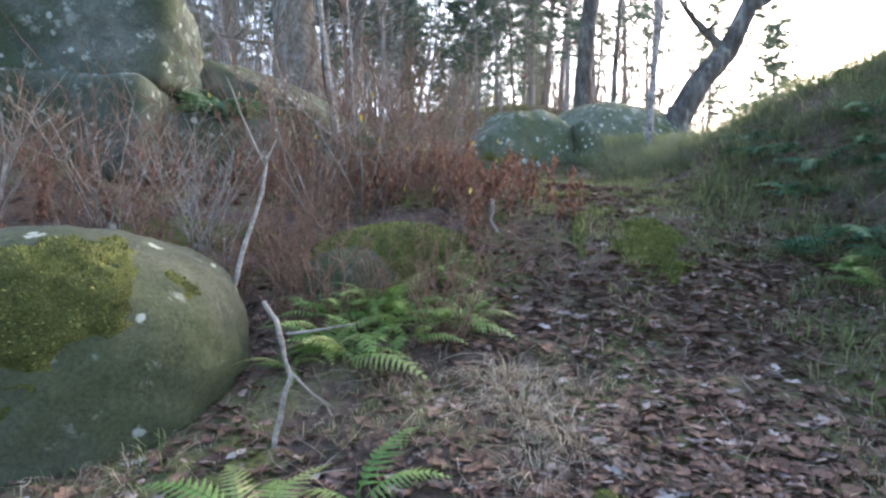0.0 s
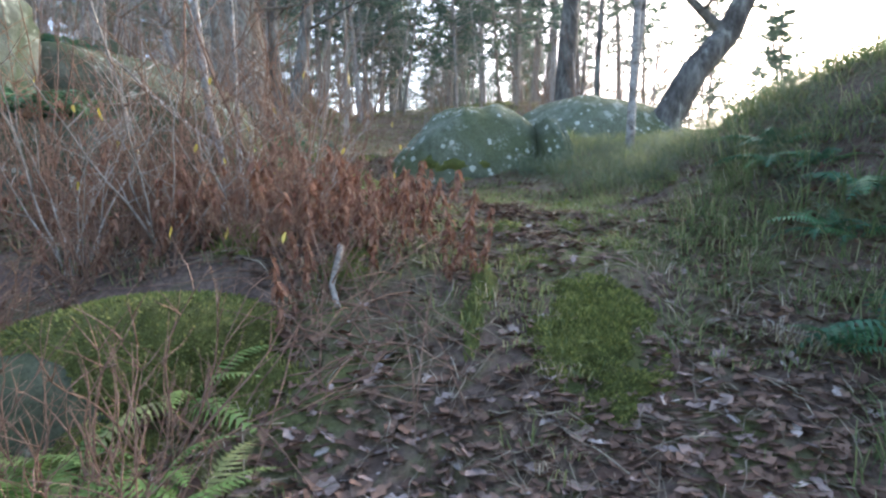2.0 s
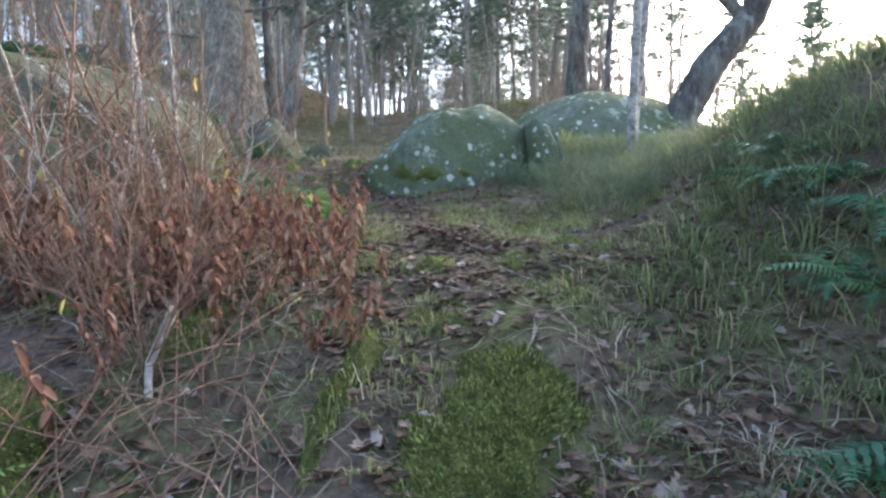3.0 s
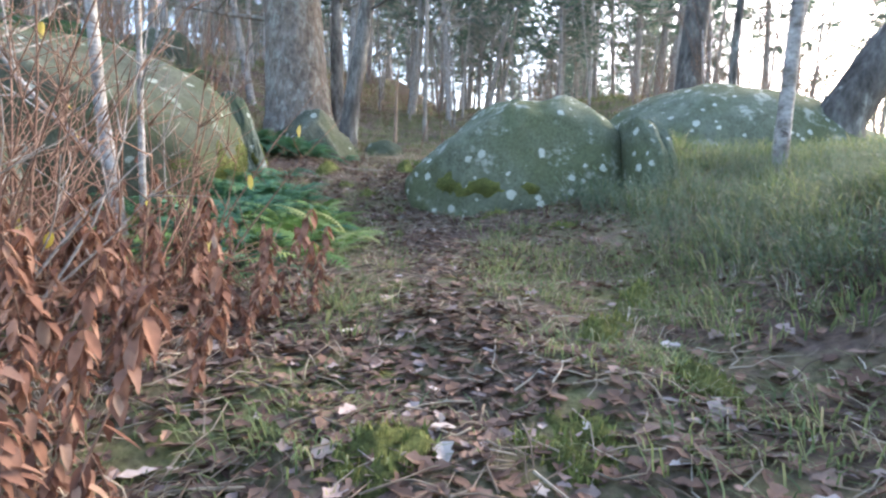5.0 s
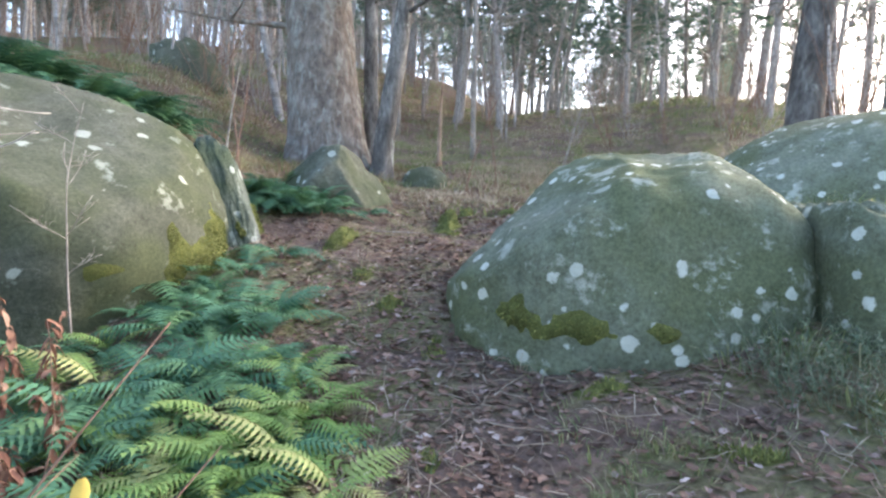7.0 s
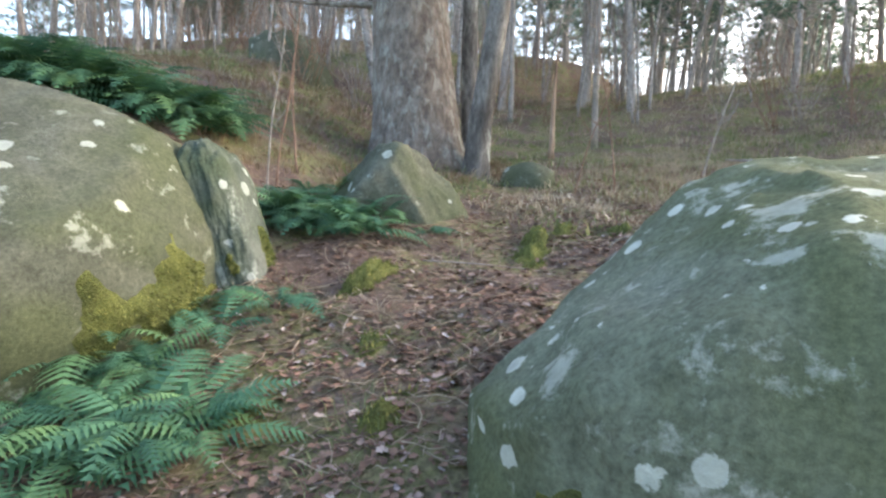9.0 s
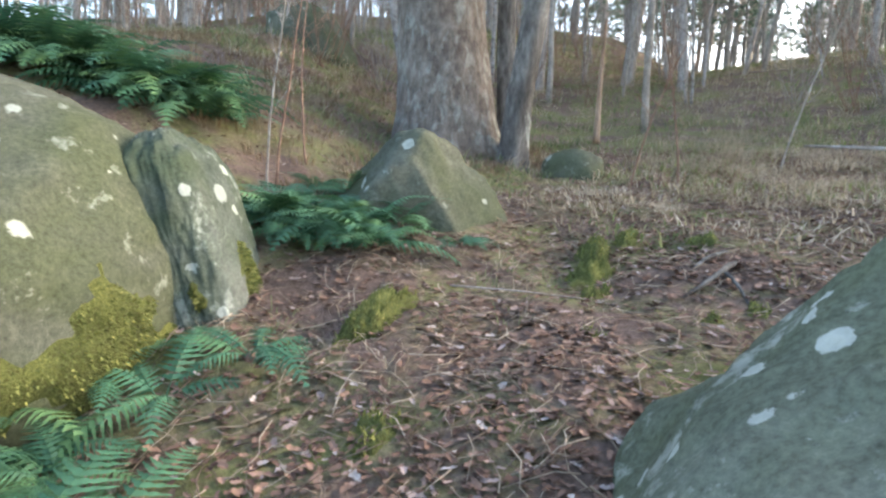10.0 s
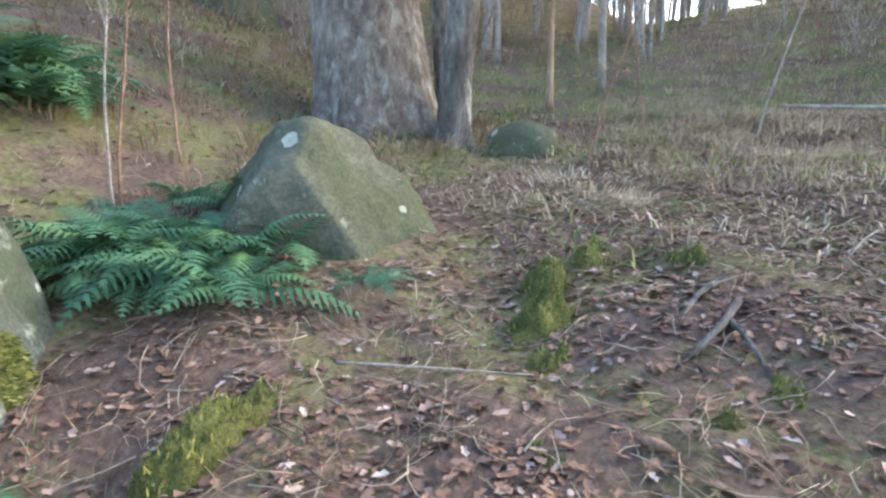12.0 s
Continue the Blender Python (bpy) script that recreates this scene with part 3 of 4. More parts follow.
# pale birches among the dead bracken
shaped_tree("birch_tree", "crooked young white birch with flaking brown bark", [(-1.12, 8.3, 1.65), (-1.27, 8.35, 2.35), (-1.42, 8.4, 2.85), (-1.55, 8.4, 4.0), (-1.8, 8.4, 6.5)], 0.06, 0.03,
            M_BIRCH, 0.2, 12, (((-1.3, 8.35, 2.45), (-0.95, -0.1, 0.8), 1.7, 0.035), ((-1.53, 8.4, 3.7), (0.6, -0.3, 0.9), 0.9, 0.012)), 15)
shaped_tree("birch_tree", "thin pale birch stem beside a crooked one", [(-1.08, 8.45, 1.7), (-1.13, 8.47, 2.7), (-1.18, 8.48, 4.0), (-1.4, 8.5, 6.5)], 0.028, 0.014,
            M_BIRCH, 0.2, 9, (((-1.14, 8.47, 3.0), (0.5, -0.3, 0.9), 0.6, 0.01),), 16)


def far_place(x, y, turn, size):
    return Matrix.Translation((x, y, ground_z(x, y))) @ Matrix.Rotation(turn, 4, "Z") @ Matrix.Diagonal((size, size, size, 1))


def scatter_tree(kinds, places, label, category, group):
    """Repeats of a few trees at many places; the first places take the models themselves."""
    for k, (x, y, size, turn) in enumerate(places):
        src = kinds[k % len(kinds)]
        m = far_place(x, y, turn, 1.0)
        if k < len(kinds):
            ob = src
            ob.matrix_basis = m
        else:
            ob = copy_thing(src, m)
        ob.scale = (size, size, size)
        tagged(ob, label, category, group)


R = random.Random(5)
pines = [pine(101 + k, 11 + 1.5 * k, 0.12 + 0.015 * k, (0.02 * (k - 1), 0.02, 0), 1.8 + 1.0 * k, 2.7, 72, M_HAZY_BARK, 0.32) for k in range(4)]
spots = []
while len(spots) < 120:
    y = R.uniform(23, 75)
    x = R.uniform(-0.95 * y - 6, 0.6 * y)
    if x > 0.22 * y + 2 and R.random() < 0.75:
        continue
    if any((x - a) ** 2 + (y - b) ** 2 < 4 for a, b, *_ in spots):
        continue
    spots.append((x, y, R.uniform(0.75, 1.25), R.uniform(0, 6.28)))
while len(spots) < 155:
    y = R.uniform(17, 42)
    spots.append((R.uniform(-1.7, -0.75) * y, y, R.uniform(0.6, 1.0), R.uniform(0, 6.28)))
scatter_tree(pines, spots, "tall pine with a thin trunk in the wood behind", "tree", "pines of the wood")

bare = [bare_tree("birch_tree", 201 + k, 6 + k, 0.032 + 0.008 * k, (0.06 * (k - 2), 0.04, 0), (M_BIRCH, M_HAZY_BARK, M_GREY_TWIG)[k % 3], 12, 0.25) for k in range(6)]
spots = []
while len(spots) < 290:
    y = R.uniform(17, 45)
    x = R.uniform(-1.0 * y - 3, 0.45 * y)
    if x > 0.2 * y + 2 and R.random() < 0.6:
        continue
    if -0.16 * y - 1.6 < x < 2.2 and y < 20.5 or (x + 3.4) ** 2 + (y - 16.4) ** 2 < 4:
        continue
    spots.append((x, y, R.uniform(0.6, 1.2), R.uniform(0, 6.28)))
scatter_tree(bare, spots, "thin leafless birch with a pale grey stem", "tree", "bare birches of the wood")

# ---- shrubs, saplings and dead bracken ----
def bare_shrub(seed, height, stems, material, arch=0.16):
    r = random.Random(seed)
    base = Buf()
    base.tube([(0, 0, -0.06), (0, 0, 0.0), (0.01, 0, 0.03)], [0.05, 0.045, 0.02], 7)
    ob = part("bare_shrub", base, material)
    for k in range(stems):
        b = Buf()
        a = r.uniform(0, 6.283)
        s = r.uniform(0.15, 0.6)
        ln = height * r.uniform(0.55, 1.1)
        pts = wander((r.uniform(-0.1, 0.1), r.uniform(-0.1, 0.1), -0.03), (math.cos(a) * s, math.sin(a) * s, 1), ln, 8, arch, seed * 41 + k, -0.03)
        rad = r.uniform(0.004, 0.009)
        b.tube(pts, taper(rad, 0.0015, 8), 5)
        for _ in range(5):
            q = pts[r.randint(2, 7)]
            sp = wander(q, (r.uniform(-1, 1), r.uniform(-1, 1), r.uniform(0.2, 1.2)), ln * r.uniform(0.15, 0.35), 4, 0.2, r.randint(0, 99999))
            b.tube(sp, taper(rad * 0.5, 0.001, 4), 4)
        part("stem", b, material, ob)
    return ob


def curled_leaf(b, p, way, length, width, r, droop=0.6):
    """A dead leaf folded along its rib and curled at the tip."""
    way = Vector(way).normalized()
    side = way.cross(Vector((r.uniform(-0.4, 0.4), r.uniform(-0.4, 0.4), 1))).normalized()
    nrm = side.cross(way)
    rows = []
    n = 4
    c = Vector(p)
    d = way.copy()
    for k in range(n + 1):
        u = k / n
        w = width * math.sin(math.pi * min(0.97, 0.12 + 0.85 * u)) * r.uniform(0.8, 1.1)
        rows += [c - side * w + nrm * w * 0.45, c, c + side * w + nrm * w * 0.45]
        d = (d + Vector((0, 0, -droop / n)) + nrm * r.uniform(-0.25, 0.25)).normalized()
        c = c + d * length / n
    faces = []
    for k in range(n):
        a = k * 3
        faces += [(a, a + 1, a + 4, a + 3), (a + 1, a + 2, a + 5, a + 4)]
    b.add(rows, faces)


def dead_plant(seed, height, leaves, size):
    r = random.Random(seed)
    pts = wander((0, 0, -0.03), (r.uniform(-0.25, 0.25), r.uniform(-0.25, 0.25), 1), height, 8, 0.13, seed, -0.01)
    st = Buf()
    st.tube(pts, taper(0.0045, 0.0018, 8), 5)
    ob = part("dead_bracken", st, M_TWIG)
    lf = Buf()
    for _ in range(leaves):
        u = r.uniform(0.15, 1)
        j = min(7, int(u * 8))
        p = pts[j].lerp(pts[j + 1], u * 8 - j)
        a = r.uniform(0, 6.28)
        curled_leaf(lf, p, (math.cos(a), math.sin(a), r.uniform(-1.8, 0.0)), size * r.uniform(0.5, 1.25), size * r.uniform(0.1, 0.24), r, 1.0)
    part("withered_leaves", lf, M_DEAD, ob, "curled reddish-brown leaves")
    return ob


def blocked(x, y, margin=0.0):
    """Whether a spot lies inside a rock."""
    for c, rad, t in ROCKS:
        if math.hypot((x - c[0]) / (rad[0] + margin), (y - c[1]) / (rad[1] + margin)) < 0.95:
            return True
    return False


def path_x(y):
    return float(np.interp(y, PATH_Y, PATH_X))


def off_path(x, y, gap):
    """Clear of the line walked."""
    return abs(x - path_x(y)) > gap and min(math.hypot(x - e[0], y - e[1]) for _, e, _, _ in PATH) > gap


def scatter(kinds, places, label, category, group, sink=0.0):
    for k, (x, y, size, turn) in enumerate(places):
        m = Matrix.Translation((x, y, ground_z(x, y) - sink)) @ Matrix.Rotation(turn, 4, "Z") @ Matrix.Rotation(R.uniform(-0.15, 0.15), 4, "X")
        src = kinds[k % len(kinds)]
        if k < len(kinds):
            ob = src
            ob.matrix_basis = m
        else:
            ob = copy_thing(src, m)
        ob.scale = (size, size, size)
        tagged(ob, label, category, group)


def fill(count, test, lo=0.7, hi=1.2, box=(-7, 8, 0, 16), gap=0.0):
    out, tries = [], 0
    while len(out) < count and tries < 60000:
        tries += 1
        x, y = R.uniform(box[0], box[1]), R.uniform(box[2], box[3])
        if blocked(x, y) or not test(x, y):
            continue
        if gap and any((x - a) ** 2 + (y - b) ** 2 < gap * gap for a, b, *_ in out):
            continue
        out.append((x, y, R.uniform(lo, hi), R.uniform(0, 6.28)))
    return out


deads = [dead_plant(301 + k, 0.5 + 0.1 * (k % 4), 34 + 3 * (k % 3), 0.085) for k in range(7)]
scatter(deads, fill(165, lambda x, y: 4.6 < y < 8.9 and -3.5 < x < path_x(y) - 0.72 - 0.55 * max(0, y - 7.2) and off_path(x, y, 0.65), 0.4, 0.92, (-4, 2, 4.6, 9.2)),
        "withered reddish-brown bracken with curled dead leaves", "dead plant", "dead bracken beside the path")
shrubs = [bare_shrub(401 + k, 1.0 + 0.2 * (k % 4), 9, (M_TWIG, M_GREY_TWIG)[k % 3 == 2]) for k in range(6)]
scatter(shrubs, fill(42, lambda x, y: 4.3 < y < 7.0 and -4.2 < x < path_x(y) - 1.25 and off_path(x, y, 0.9), 0.6, 1.15, (-4.5, 2, 4.3, 8.5)),
        "tangle of bare brown bramble stems", "shrub", "bare shrubs beside the path")
scatter([bare_shrub(421 + k, 1.1, 9, M_TWIG, 0.24) for k in range(3)], fill(52, lambda x, y: off_path(x, y, 0.95), 0.4, 0.85, (-2.0, 0.35, 3.6, 6.0)),
        "arching brown bramble stems over moss", "shrub", "brambles over the moss")
scatter([bare_shrub(431 + k, 1.75, 10, M_TWIG, 0.1) for k in range(3)], fill(15, lambda x, y: off_path(x, y, 1.1), 0.7, 1.05, (-1.8, 0.4, 5.8, 7.0)),
        "tall thicket of thin reddish bare stems", "shrub", "reddish stems beside the path")
low = [dead_plant(331 + k, 0.42 + 0.06 * k, 44, 0.078) for k in range(4)]
scatter(low, fill(130, lambda x, y: min(math.hypot(x - e[0], y - e[1]) for _, e, _, _ in PATH) > 0.36 and x < path_x(y) - 0.4, 0.55, 1.0, (-0.6, 1.4, 5.1, 7.3)),
        "low withered bracken collapsed over the ground", "dead plant", "collapsed dead bracken")
saps = [bare_tree("sapling", 501 + k, 2.6 + 0.4 * k, 0.013 + 0.002 * k, (0.1 * (k - 1), 0.05, 0), (M_GREY_TWIG, M_TWIG)[k % 2], 7, 0.3, 6, 0.1) for k in range(4)]
scatter(saps, [(-0.55, 6.9, 1.0, 0), (-0.9, 6.6, 1.0, 1), (-1.6, 7.4, 1.1, 2), (-0.15, 6.4, 0.8, 3), (-2.2, 8.0, 1.0, 4), (-2.88, 12.4, 0.8, 1), (-3.05, 12.45, 0.7, 5),
               (-3.4, 13.2, 0.7, 2), (-1.5, 9.2, 0.6, 3), (-0.5, 16.0, 0.9, 2), (0.4, 17.5, 0.9, 5), (-1.0, 15.9, 0.7, 1)],
        "thin leafless sapling with fine twigs", "sapling", "saplings")


# a forked dead sapling and a broken stick near the boulder
def stick_thing(name, label, category, lines, material):
    b = Buf()
    for pts, r0, r1 in lines:
        d = dense([Vector(p) for p in pts], 3)
        b.tube(d, taper(r0, r1, len(d) - 1), 7)
        b.v = [tuple(Vector(v) + 0.004 * noise.noise_vector(Vector(v) * 9)) for v in b.v]
    return tagged(part(name, b, material), label, category)


stick_thing("dead_sapling", "bleached forked dead sapling", "sapling",
            [([(-1.12, 3.65, 0.75), (-1.05, 3.75, 1.15), (-0.98, 3.9, 1.5), (-0.98, 4.0, 1.75)], 0.017, 0.009), ([(-0.98, 3.95, 1.68), (-1.1, 3.95, 1.95), (-1.2, 3.9, 2.25)], 0.009, 0.004),
             ([(-0.98, 3.95, 1.68), (-0.9, 3.95, 1.85)], 0.008, 0.004)], M_GREY_TWIG)
stick_thing("dead_sapling", "broken pale stick standing beside a boulder", "stick",
            [([(-0.58, 2.75, 0.05), (-0.56, 2.75, 0.35), (-0.5, 2.8, 0.6), (-0.58, 2.85, 0.85), (-0.63, 2.85, 0.95)], 0.014, 0.01), ([(-0.52, 2.8, 0.8), (-0.35, 2.8, 0.82), (-0.2, 2.8, 0.84)], 0.008, 0.003),
             ([(-0.5, 2.8, 0.62), (-0.4, 2.8, 0.52), (-0.3, 2.8, 0.45)], 0.007, 0.003)], M_GREY_TWIG)

# ---- ferns ----
def frond_mesh(seed, length, material):
    """One frond: an arched rib with lobed leaflets on both sides."""
    r = random.Random(seed)
    b = Buf()
    n = 17
    pts = []
    for k in range(n + 1):
        u = k / n
        pts.append(Vector((length * 0.92 * u, 0.04 * length * math.sin(3 * u + seed), length * (0.62 * u - 0.72 * u * u))))
    b.tube(pts, taper(0.0035, 0.0008, n), 4)
    for k in range(3, n):
        u = k / n
        w = length * 0.24 * math.sin(math.pi * min(0.98, u * 0.95 + 0.05)) ** 0.8 * (1.15 - 0.55 * u)
        d = (pts[k + 1] - pts[k - 1]).normalized()
        for sgn in (-1, 1):
            side = Vector((0.35 * d.x, sgn, -0.18 + r.uniform(-0.12, 0.12))).normalized()
            step = w / 6
            fw = length / n * 0.52
            rows, faces = [], []
            c = pts[k].copy()
            for j in range(7):
                lw = fw * (1 - j / 6.6) * (1.0 if j % 2 else 0.55)
                rows += [c + d * lw + Vector((0, 0, 0.12 * lw)), c, c - d * lw * 0.9 + Vector((0, 0, 0.12 * lw))]
                side = (side + Vector((0.05, 0, -0.06))).normalized()
                c = c + side * step
            for j in range(6):
                a = j * 3
                faces += [(a, a + 1, a + 4, a + 3), (a + 1, a + 2, a + 5, a + 4)]
            b.add(rows, faces)
    return b.mesh("frond", material)


def fern_maker(seed, length, count, material):
    meshes = [frond_mesh(seed * 10 + k, length * (0.8 + 0.15 * k), material) for k in range(3)]
    root = Buf()
    root.tube([(0, 0, -0.05), (0, 0, 0.0), (0, 0, 0.03)], [0.03, 0.028, 0.01], 8)
    ob = part("fern", root, M_TWIG)
    r = random.Random(seed)
    for k in range(count):
        f = part("frond", meshes[k % 3], material, ob)
        f.matrix_basis = Matrix.Rotation(6.283 * k / count + r.uniform(-0.35, 0.35), 4, "Z") @ Matrix.Rotation(r.uniform(-0.55, 0.1), 4, "Y") @ Matrix.Rotation(r.uniform(-0.3, 0.3), 4, "X")
    return ob


ferns = [fern_maker(1, 0.5, 9, M_FERN), fern_maker(2, 0.6, 8, M_FERN), fern_maker(3, 0.42, 8, M_FERN)]
ferns_l = [fern_maker(4, 0.48, 8, M_FERN_LIGHT), fern_maker(5, 0.4, 7, M_FERN_LIGHT)]


def near(spots, spread_r):
    """Places round a few centres: x, y, count."""
    out = []
    for cx, cy, n in spots:
        for _ in range(n):
            for _ in range(30):
                x, y = R.gauss(cx, spread_r), R.gauss(cy, spread_r)
                if not blocked(x, y, -0.08) and off_path(x, y, 0.6) and not (10.3 < y < 12 and x > (-1.15 if y < 10.9 else -1.9)):
                    out.append((x, y, R.uniform(0.7, 1.15), R.uniform(0, 6.28)))
                    break
    return out


scatter(ferns, near([(-0.45, 9.2, 12), (-1.0, 9.8, 9), (-0.7, 8.6, 9), (-0.1, 8.2, 6), (-1.95, 12.3, 12), (-2.3, 12.3, 12), (-1.65, 12.4, 6), (-2.4, 12.0, 6), (-2.0, 8.7, 6), (-3.2, 7.7, 6), (4.0, 5.6, 5), (3.7, 4.6, 4), (3.15, 4.8, 3), (3.5, 5.4, 3),
                       (-2.6, 8.6, 5), (-0.1, 7.9, 4), (-1.4, 9.5, 5), (-1.4, 10.6, 6)], 0.3), "dark green fern with arching fronds", "fern", "ferns")
scatter(ferns_l, near([(0.35, 8.4, 8), (0.05, 8.9, 8), (-0.3, 8.4, 7), (0.25, 9.1, 5), (-0.2, 7.9, 4), (-0.2, 3.8, 8), (-0.9, 8.9, 5), (-0.05, 4.15, 6), (-0.5, 3.75, 4), (-0.35, 2.2, 2), (3.4, 4.4, 3)], 0.28), "bright green fern going yellow", "fern", "bright ferns")


def on_rock(kinds, places, label, group):
    for k, (x, y, z, size, turn) in enumerate(places):
        ob = copy_thing(kinds[k % len(kinds)], pose(x, y, z, 0, 0, turn))
        ob.scale = (size, size, size)
        tagged(ob, label, "fern", group)


tall = [bare_shrub(601 + k, 2.4 + 0.4 * k, 10, (M_TWIG, M_GREY_TWIG)[k % 2], 0.12) for k in range(3)]
scatter(tall, fill(120, lambda x, y: not (-0.2 * y < x < 3.2 and y < 21) and (x + 3.6) ** 2 + (y - 16.3) ** 2 > 4, 0.6, 1.2, (-16, 9, 15, 32)),
        "tall thicket of thin bare grey stems", "shrub", "bare thickets of the wood")

# ferns that crown the boulder and the outcrop
crown = [(x, y, ground_z(x, y)) for x, y in
         [(-4.35 - 0.055 * k + R.uniform(-0.25, 0.25), 12.75 - 0.035 * k + R.uniform(-0.35, 0.4)) for k in range(50) for _ in range(2)]]
on_rock(ferns, [(x, y, z - 0.01, R.uniform(1.4, 1.95), R.uniform(0, 360)) for x, y, z in crown], "dark green fern on top of a boulder", "ferns on the boulder")
on_rock(ferns, [(-3.05 + R.uniform(-0.8, 0.8), 7.9 + R.uniform(-0.6, 0.5), 2.62 + R.uniform(0, 0.15), R.uniform(0.9, 1.4), R.uniform(0, 360)) for _ in range(22)],
        "dark green fern on a shaded outcrop", "ferns on the outcrop")

# ---- ground cover ----
def blades(buf, x, y, z, count, height, spread_r, r, width=0.004, flop=0.5, lean=0.5):
    for _ in range(count):
        a = r.uniform(0, 6.28)
        rad = spread_r * math.sqrt(r.random())
        p = Vector((x + rad * math.cos(a), y + rad * math.sin(a), z - 0.02))
        d = Vector((math.cos(a) * r.uniform(0.1, lean), math.sin(a) * r.uniform(0.1, lean), 1)).normalized()
        h = height * r.uniform(0.5, 1.15)
        s = Vector((-math.sin(a), math.cos(a), 0)) * width
        q = p + d * h * 0.5
        d2 = (d + Vector((math.cos(a), math.sin(a), -0.6)) * flop * r.uniform(0.4, 1.2)).normalized()
        e = q + d2 * h * 0.35
        d3 = (d2 + Vector((math.cos(a), math.sin(a), -1.0)) * flop * 0.7).normalized()
        t = e + d3 * h * 0.3
        buf.add([p - s, p + s, q + s * 0.8, q - s * 0.8, e + s * 0.5, e - s * 0.5, t], [(0, 1, 2, 3), (3, 2, 4, 5), (5, 4, 6)])


r = random.Random(11)
g, dg = Buf(), Buf()
for x, y, s, _ in fill(1700, lambda x, y: x > path_x(y) + 0.75 + 0.25 * math.sin(y * 3) + 0.85 * float(smooth01((y - 5) / 2)) and 3.0 < y < 15 and x < 6.5, 0.6, 1.2, (1.5, 6.5, 3, 14.5)):
    blades(g, x, y, ground_z(x, y), 20, 0.24 * s, 0.17, r, 0.0035, 0.9, 0.9)
for x, y, s, _ in fill(1350, lambda x, y: off_path(x, y, 0.3) and y > 2.0 and (y < 9.3 or R.random() < 0.12) and noise.noise(Vector((x * 1.4, y * 1.4, 9))) > -0.08, 0.5, 1.1, (-2.8, 3.4, 2.2, 16)):
    blades(g if r.random() < 0.7 else dg, x, y, ground_z(x, y), 13, 0.16 * s, 0.14, r, 0.0026, 0.9, 0.9)
for x, y, s, _ in fill(7500, lambda x, y: y > 13.5 + 0.2 * abs(x), 0.5, 1.1, (-14, 11, 13.5, 34)):
    blades(g if noise.noise(Vector((x * 0.5, y * 0.5, 4))) + r.uniform(-0.25, 0.25) > -0.05 else dg, x, y, ground_z(x, y), 13, 0.2 * s, 0.34, r, 0.007, 1.0, 1.2)

for x, y, s, _ in fill(700, lambda x, y: off_path(x, y, 0.15) and noise.noise(Vector((x * 2.2, y * 2.2, 2))) > 0.0, 0.5, 1.1, (1.0, 3.3, 4.6, 9.2)):
    blades(g, x, y, ground_z(x, y), 18, 0.13 * s, 0.13, r, 0.003, 0.9, 0.9)
tagged(part("grass", g, M_GRASS), "long green grass on the bank", "grass", kind="stuff")

h = Buf()
for x, y, s, _ in fill(2600, lambda x, y: x > path_x(y) + 1.4 and y < 10.5, 0.6, 1.3, (1.8, 7.0, 0.5, 10.5)):
    z = ground_z(x, y)
    for _ in range(9):
        a, t = r.uniform(0, 6.28), r.uniform(0.2, 0.8)
        d = Vector((math.cos(a) * t, math.sin(a) * t, 1)).normalized()
        p = Vector((x + r.uniform(-0.08, 0.08), y + r.uniform(-0.08, 0.08), z - 0.02))
        e = p + d * 0.26 * s * r.uniform(0.6, 1.2)
        sd = d.orthogonal().normalized() * 0.003
        h.add([p - sd, p + sd, e], [(0, 1, 2)])
        for _ in range(9):
            c = p.lerp(e, r.uniform(0.3, 1))
            f = c + Vector((r.uniform(-1, 1), r.uniform(-1, 1), r.uniform(0, 1))) * 0.035
            h.add([c - sd * 1.5, c + sd * 1.5, f], [(0, 1, 2)])
tagged(part("heather", h, M_HEATH), "dark green heather covering the bank", "heather", kind="stuff")

d = dg
for x, y, s, _ in fill(430, lambda x, y: (x - 1.2 - 0.12 * (y - 17)) ** 2 / 9 + (y - 18.8) ** 2 / 12 < 1, 0.7, 1.2, (-3, 6, 13.5, 22)):
    blades(d, x, y, ground_z(x, y), 44, 0.26 * s, 0.24, r, 0.0022, 1.0, 1.8)
for x, y, s, _ in near([(0.95, 2.75, 7), (0.75, 3.2, 5), (1.4, 3.3, 3), (2.75, 4.9, 3), (0.35, 3.4, 4), (0.9, 10.2, 2), (0.3, 14.0, 6), (-0.3, 14.6, 6), (0.0, 13.2, 3)], 0.16):
    blades(d, x, y, ground_z(x, y), 45, 0.24 * s, 0.09, r, 0.0022, 1.3, 1.6)
tagged(part("dry_grass", d, M_DRY), "pale straw-coloured dry grass", "grass", kind="stuff")

